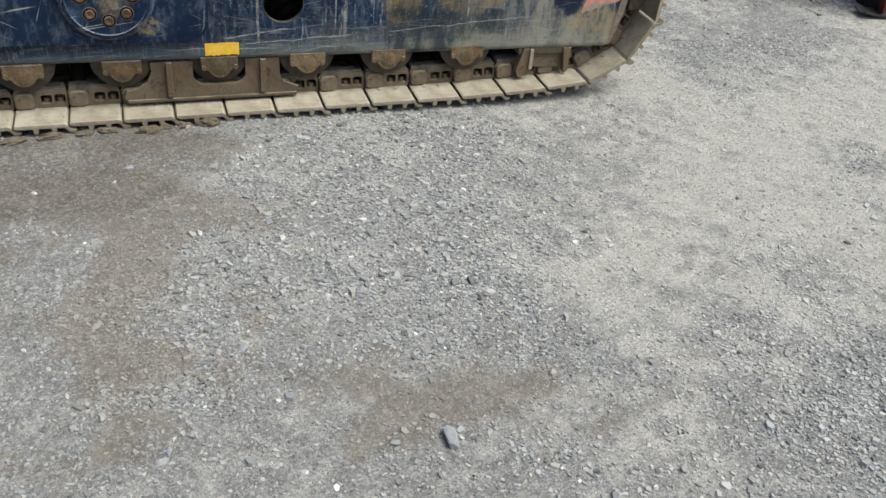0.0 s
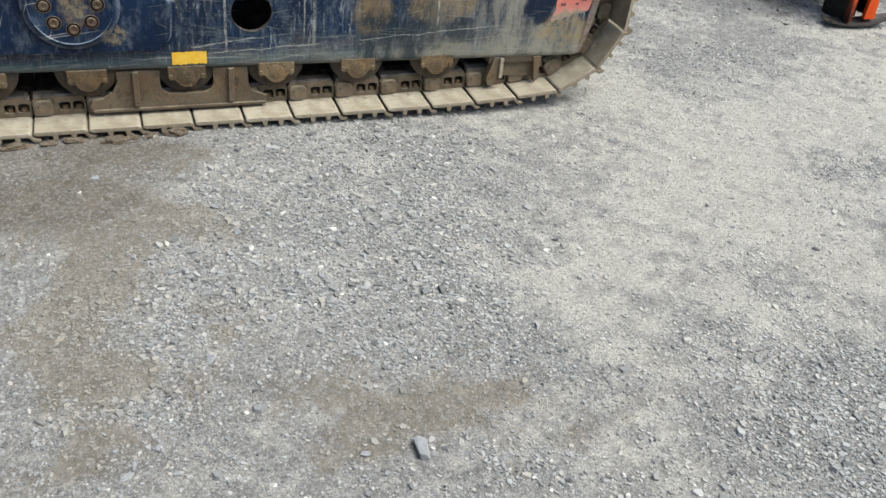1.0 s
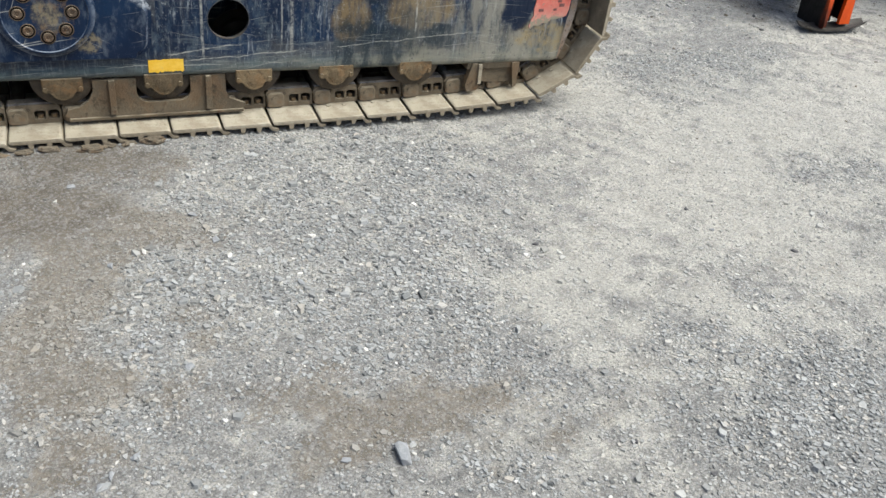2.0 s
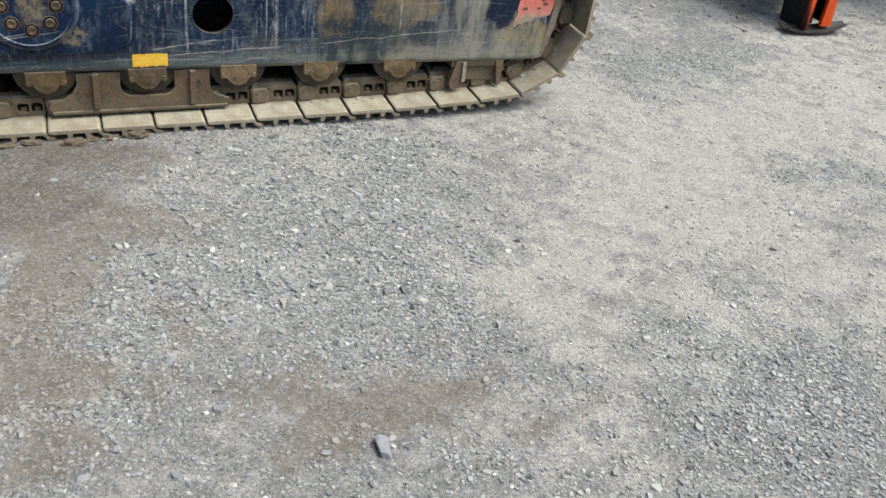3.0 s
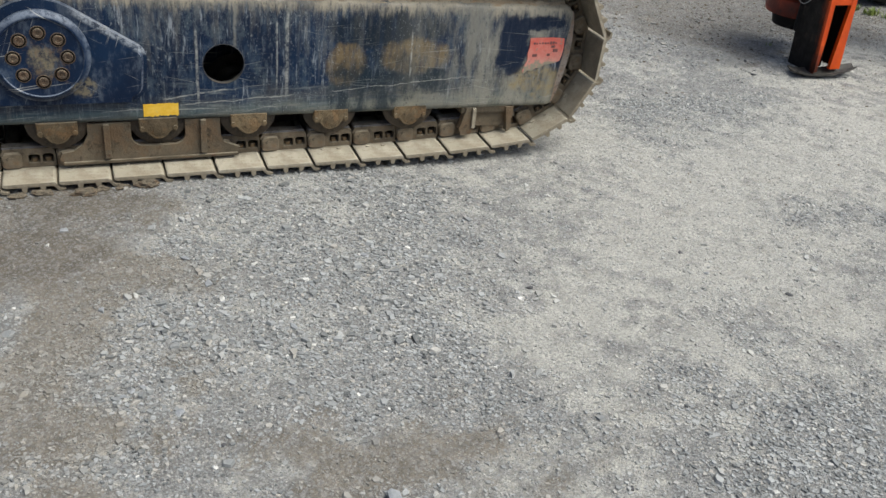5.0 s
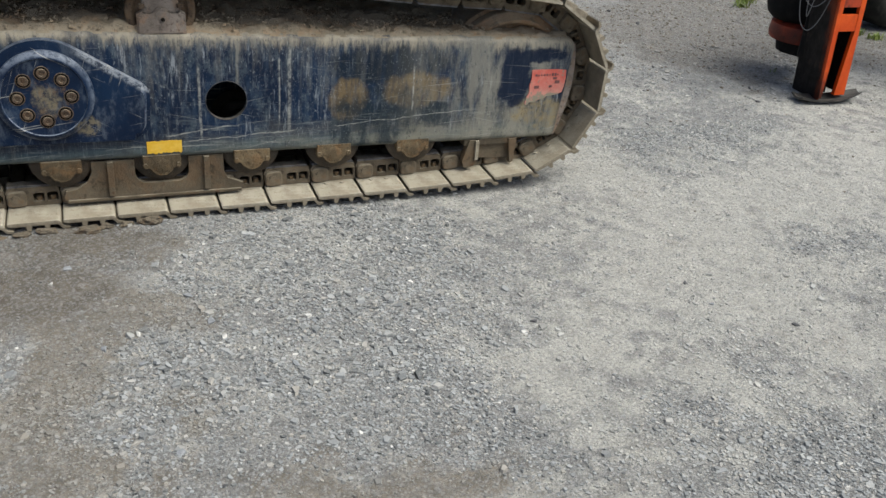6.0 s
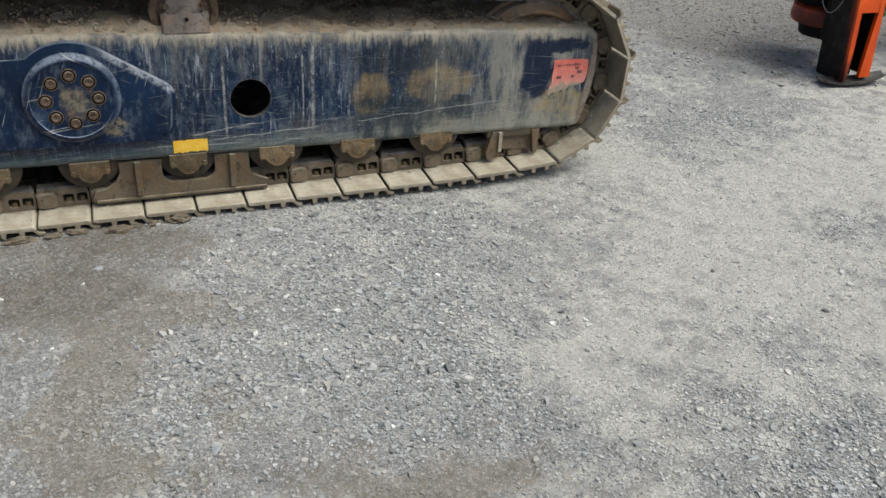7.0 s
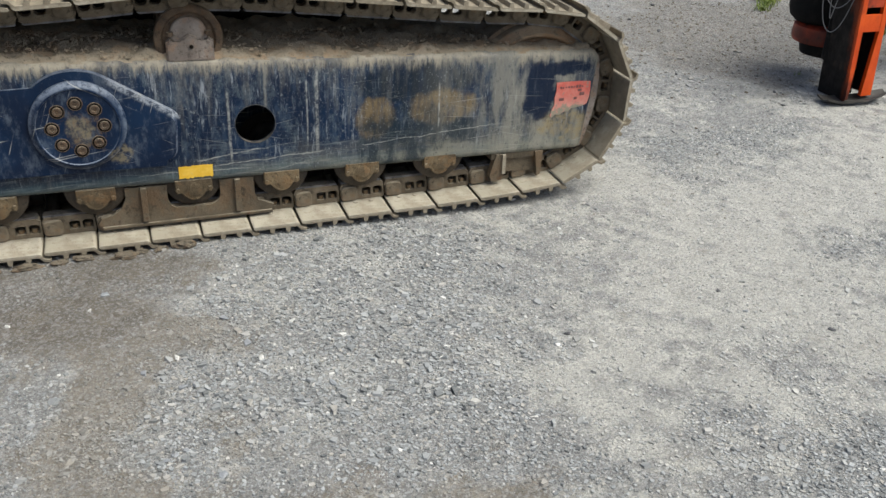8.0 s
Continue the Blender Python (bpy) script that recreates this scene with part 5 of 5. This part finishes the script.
def build_leg():
    """A box leg: black greasy side, orange front with a long opening, bent foot plate."""
    bm = bmesh.new()
    box(bm, 0.0, 0.014, 0.004, 0.225, 0.002, 1.05, 0.004)
    leg = leg_part("outrigger_leg", bm, M_LEGSIDE, "black greasy steel leg with orange showing through")
    for name, x0, x1, y0, y1, z0 in (("back_plate", 0.014, 0.166, 0.196, 0.212, 0.03), ("side_plate", 0.166, 0.180, 0.016, 0.212, 0.036), ("inner_ram", 0.060, 0.125, 0.085, 0.15, 0.02)):
        bm = bmesh.new()
        box(bm, x0, x1, y0, y1, z0, 1.05, 0.003)
        leg_part(name, bm, M_BLACK, "", leg)
    for pts, label in ((((0.0, 0.02), (0.018, 0.02), (0.031, 0.22), (0.031, 1.05), (0.0, 1.05)), "orange corner bar blackened at its foot"), (((0.106, 0.036), (0.180, 0.036), (0.180, 1.05), (0.147, 1.05), (0.147, 0.41)), "bright orange upright bar")):
        bm = bmesh.new()
        prism(bm, list(pts), -0.008, 0.0155)
        leg_part("orange_upright", bm, M_ORANGE, label, leg)
    for z0, z1, mat, label in ((0.410, 0.505, M_ORANGE, "bright orange crosspiece"), (0.545, 0.66, M_REDPAINT, "dark dirty red crosspiece")):
        bm = bmesh.new()
        box(bm, 0.0305, 0.1475, -0.006, 0.0145, z0, z1, 0.002)
        leg_part("crosspiece", bm, mat, label, leg)
    bm = bmesh.new()
    box(bm, -0.05, 0.21, -0.02, 0.24, 0.64, 0.70, 0.006)
    leg_part("mount_plate", bm, M_REDPAINT, "dirty red mounting plate", leg)
    bm = bmesh.new()
    n, rows = 16, []
    for i in range(n + 1):
        u = -0.125 + 0.405 * i / n
        w = 0.062 * math.sqrt(max(0.06, 1 - ((u - 0.03) / 0.27) ** 2))
        z = -0.004 + 0.040 * max(0.0, (u - 0.06) / 0.22) ** 1.6 + 0.018 * max(0.0, (-0.06 - u) / 0.065)
        v = 0.012 - 0.10 * (u - 0.03)
        rows.append([bm.verts.new((u, v + a * w, z + 0.016 * abs(a) ** 2 + h)) for h in (0.0, 0.011) for a in (-1.0, -0.5, 0.0, 0.5, 1.0)])
    for p, q in zip(rows, rows[1:]):
        for j in range(4):
            bm.faces.new((p[j], p[j + 1], q[j + 1], q[j])), bm.faces.new((p[5 + j], q[5 + j], q[6 + j], p[6 + j]))
        bm.faces.new((p[0], q[0], q[5], p[5])), bm.faces.new((p[4], p[9], q[9], q[4]))
    for r in (rows[0], rows[-1]):
        bm.faces.new((r[0], r[1], r[2], r[3], r[4], r[9], r[8], r[7], r[6], r[5]))
    leg_part("foot_plate", bm, M_FOOT, "bent black steel foot plate with an upturned end", None, True)


build_leg()


def build_wheel():
    """A dark tyre of the machine, further back."""
    WX, WY = 5.86, 2.05
    bm = bmesh.new()
    lathe(bm, WX, 0.43, [(WY + a, r) for a, r in ((0.0, 0.25), (-0.01, 0.30), (0.0, 0.37), (0.04, 0.415), (0.12, 0.43), (0.24, 0.43), (0.32, 0.415), (0.36, 0.37), (0.36, 0.25))], 36)
    wheel = part("wheel", bm, M_TYRE, rig, "dusty dark grey rubber tyre", True)
    bm = bmesh.new()
    lathe(bm, WX, 0.43, [(WY + a, r) for a, r in ((0.04, 0.248), (0.025, 0.245), (0.025, 0.22), (0.10, 0.19), (0.10, 0.001))], 28)
    part("rim", bm, M_BLACK, wheel, "dark steel wheel rim", True)


build_wheel()


def build_rig():
    # round black drum over a red-orange ring-shaped base
    def upright(profile, u, v, name, mat, label):
        b = bmesh.new()
        lathe(b, 0, 0, [(-z, r) for z, r in profile], 40)
        bmesh.ops.transform(b, matrix=Matrix.Translation((u, v, 0)) @ Matrix.Rotation(radians(-90), 4, "X"), verts=b.verts[:])
        return rig_part(name, b, mat, label, None, True)
    upright([(0.335, 0.10), (0.342, 0.165), (0.37, 0.195), (0.42, 0.21), (0.62, 0.212), (0.64, 0.19), (0.64, 0.02)], -0.24, 0.45, "black_drum", M_RUBBER, "round black rubber drum")
    upright([(0.225, 0.10), (0.232, 0.182), (0.262, 0.192), (0.325, 0.185), (0.345, 0.15), (0.345, 0.02)], -0.21, 0.42, "orange_housing", M_REDPAINT, "dirty red-orange round housing")
    upright([(0.155, 0.02), (0.158, 0.145), (0.205, 0.155), (0.228, 0.15), (0.228, 0.02)], -0.19, 0.42, "lower_flange", M_BLACK, "black lower flange")
    bm = bmesh.new()
    box(bm, -0.19, -0.02, 0.10, 0.62, 0.19, 0.95, 0.02)
    rig_part("chassis_block", bm, M_BLACK, "dark chassis block")
    bm = bmesh.new()
    box(bm, 0.13, 1.6, 0.75, 1.3, 0.92, 1.3, 0.04)
    rig_part("chassis_side", bm, M_BLACK, "dark chassis side above the leg")
    for k, (u0, u1, drop) in enumerate(((-0.255, -0.085, 0.385), (-0.21, -0.16, 0.46), (-0.27, -0.06, 0.52))):
        pts = [RIG @ Vector((u0, -0.02, 0.75)), RIG @ Vector((u0 + 0.01, -0.02, drop + 0.10)), RIG @ Vector(((u0 + u1) / 2, -0.02, drop - 0.03)), RIG @ Vector((u1 - 0.01, -0.02, drop + 0.10)), RIG @ Vector((u1 + 0.03, -0.02, 0.75))]
        tube("hanging_cable", pts, 0.0024, M_CABLE, rig, "thin grey hanging cable")


build_rig()


# ---- mud clods and weeds ----
def clod(x, y, l, w, h, turn, seed):
    bm = bmesh.new()
    bmesh.ops.create_icosphere(bm, subdivisions=3, radius=0.5)
    for v in bm.verts:
        k = 1 + 0.55 * noise.noise(v.co * 3.1 + Vector((seed * 5.3, 0, 0))) + 0.30 * noise.noise(v.co * 8 + Vector((0, seed, 0)))
        v.co = Vector((v.co.x * l * k, v.co.y * w * k, max(-0.3, v.co.z) * h * k))
    ob = part("mud_clod", bm, M_CLOD)
    ob.matrix_world = pose(x, y, h * 0.25 + float(ground_height(np.array(x), np.array(y))), 0, 0, turn)
    return tagged(ob, "dark dried mud clod squeezed out beside the track", "mud clod", "mud clods")


for i, (x, y, l, w, h, t) in enumerate(((0.065, -0.035, 0.085, 0.045, 0.032, 5), (0.285, -0.012, 0.085, 0.04, 0.036, -8), (0.20, -0.008, 0.05, 0.03, 0.02, 30), (-0.08, -0.015, 0.07, 0.035, 0.024, 0), (-0.16, -0.02, 0.06, 0.04, 0.02, 20), (0.125, -0.006, 0.05, 0.03, 0.02, 0), (-0.27, -0.02, 0.1, 0.04, 0.025, 4), (-0.40, -0.03, 0.09, 0.05, 0.02, 12))):
    clod(x, y, l, w, h, t, i + 1)


def weed(x, y, size, blades, seed):
    rng = random.Random(seed)
    bm = bmesh.new()
    for _ in range(blades):
        a, r = rng.uniform(0, 6.283), size * rng.uniform(0, 0.5) ** 0.8
        h, lean, w = size * rng.uniform(0.2, 0.55), rng.uniform(0.2, 0.9), size * rng.uniform(0.014, 0.035)
        b = rng.uniform(0, 6.283)
        ox, oy = r * math.cos(a), r * math.sin(a) * 0.7
        sx, sy = -math.sin(b) * w, math.cos(b) * w
        rows = []
        for k, f in ((0, 0.6), (0.45, 1.0), (0.8, 0.7), (1.0, 0.08)):
            cx, cy, cz = ox + math.cos(b) * lean * h * k * k, oy + math.sin(b) * lean * h * k * k, h * k * (1 - 0.35 * k * lean)
            rows.append((bm.verts.new((cx - sx * f, cy - sy * f, cz)), bm.verts.new((cx + sx * f, cy + sy * f, cz))))
        for p, q in zip(rows, rows[1:]):
            bm.faces.new((p[0], p[1], q[1], q[0]))
    ob = part("weed", bm, M_LEAF)
    ob.location = (x, y, -0.005)
    return tagged(ob, "low green weed tuft growing in the gravel", "weed", "weeds in the gravel")


for i, (x, y, s, n) in enumerate(((4.98, 2.82, 0.13, 60), (5.12, 2.95, 0.16, 80), (5.25, 3.1, 0.2, 120), (5.42, 3.25, 0.25, 130), (5.05, 3.35, 0.16, 90), (5.42, 2.02, 0.11, 90), (5.50, 1.90, 0.12, 100), (5.58, 1.80, 0.11, 90), (5.75, 1.85, 0.12, 90), (4.14, 1.30, 0.06, 24))):
    weed(x, y, s, n, i)
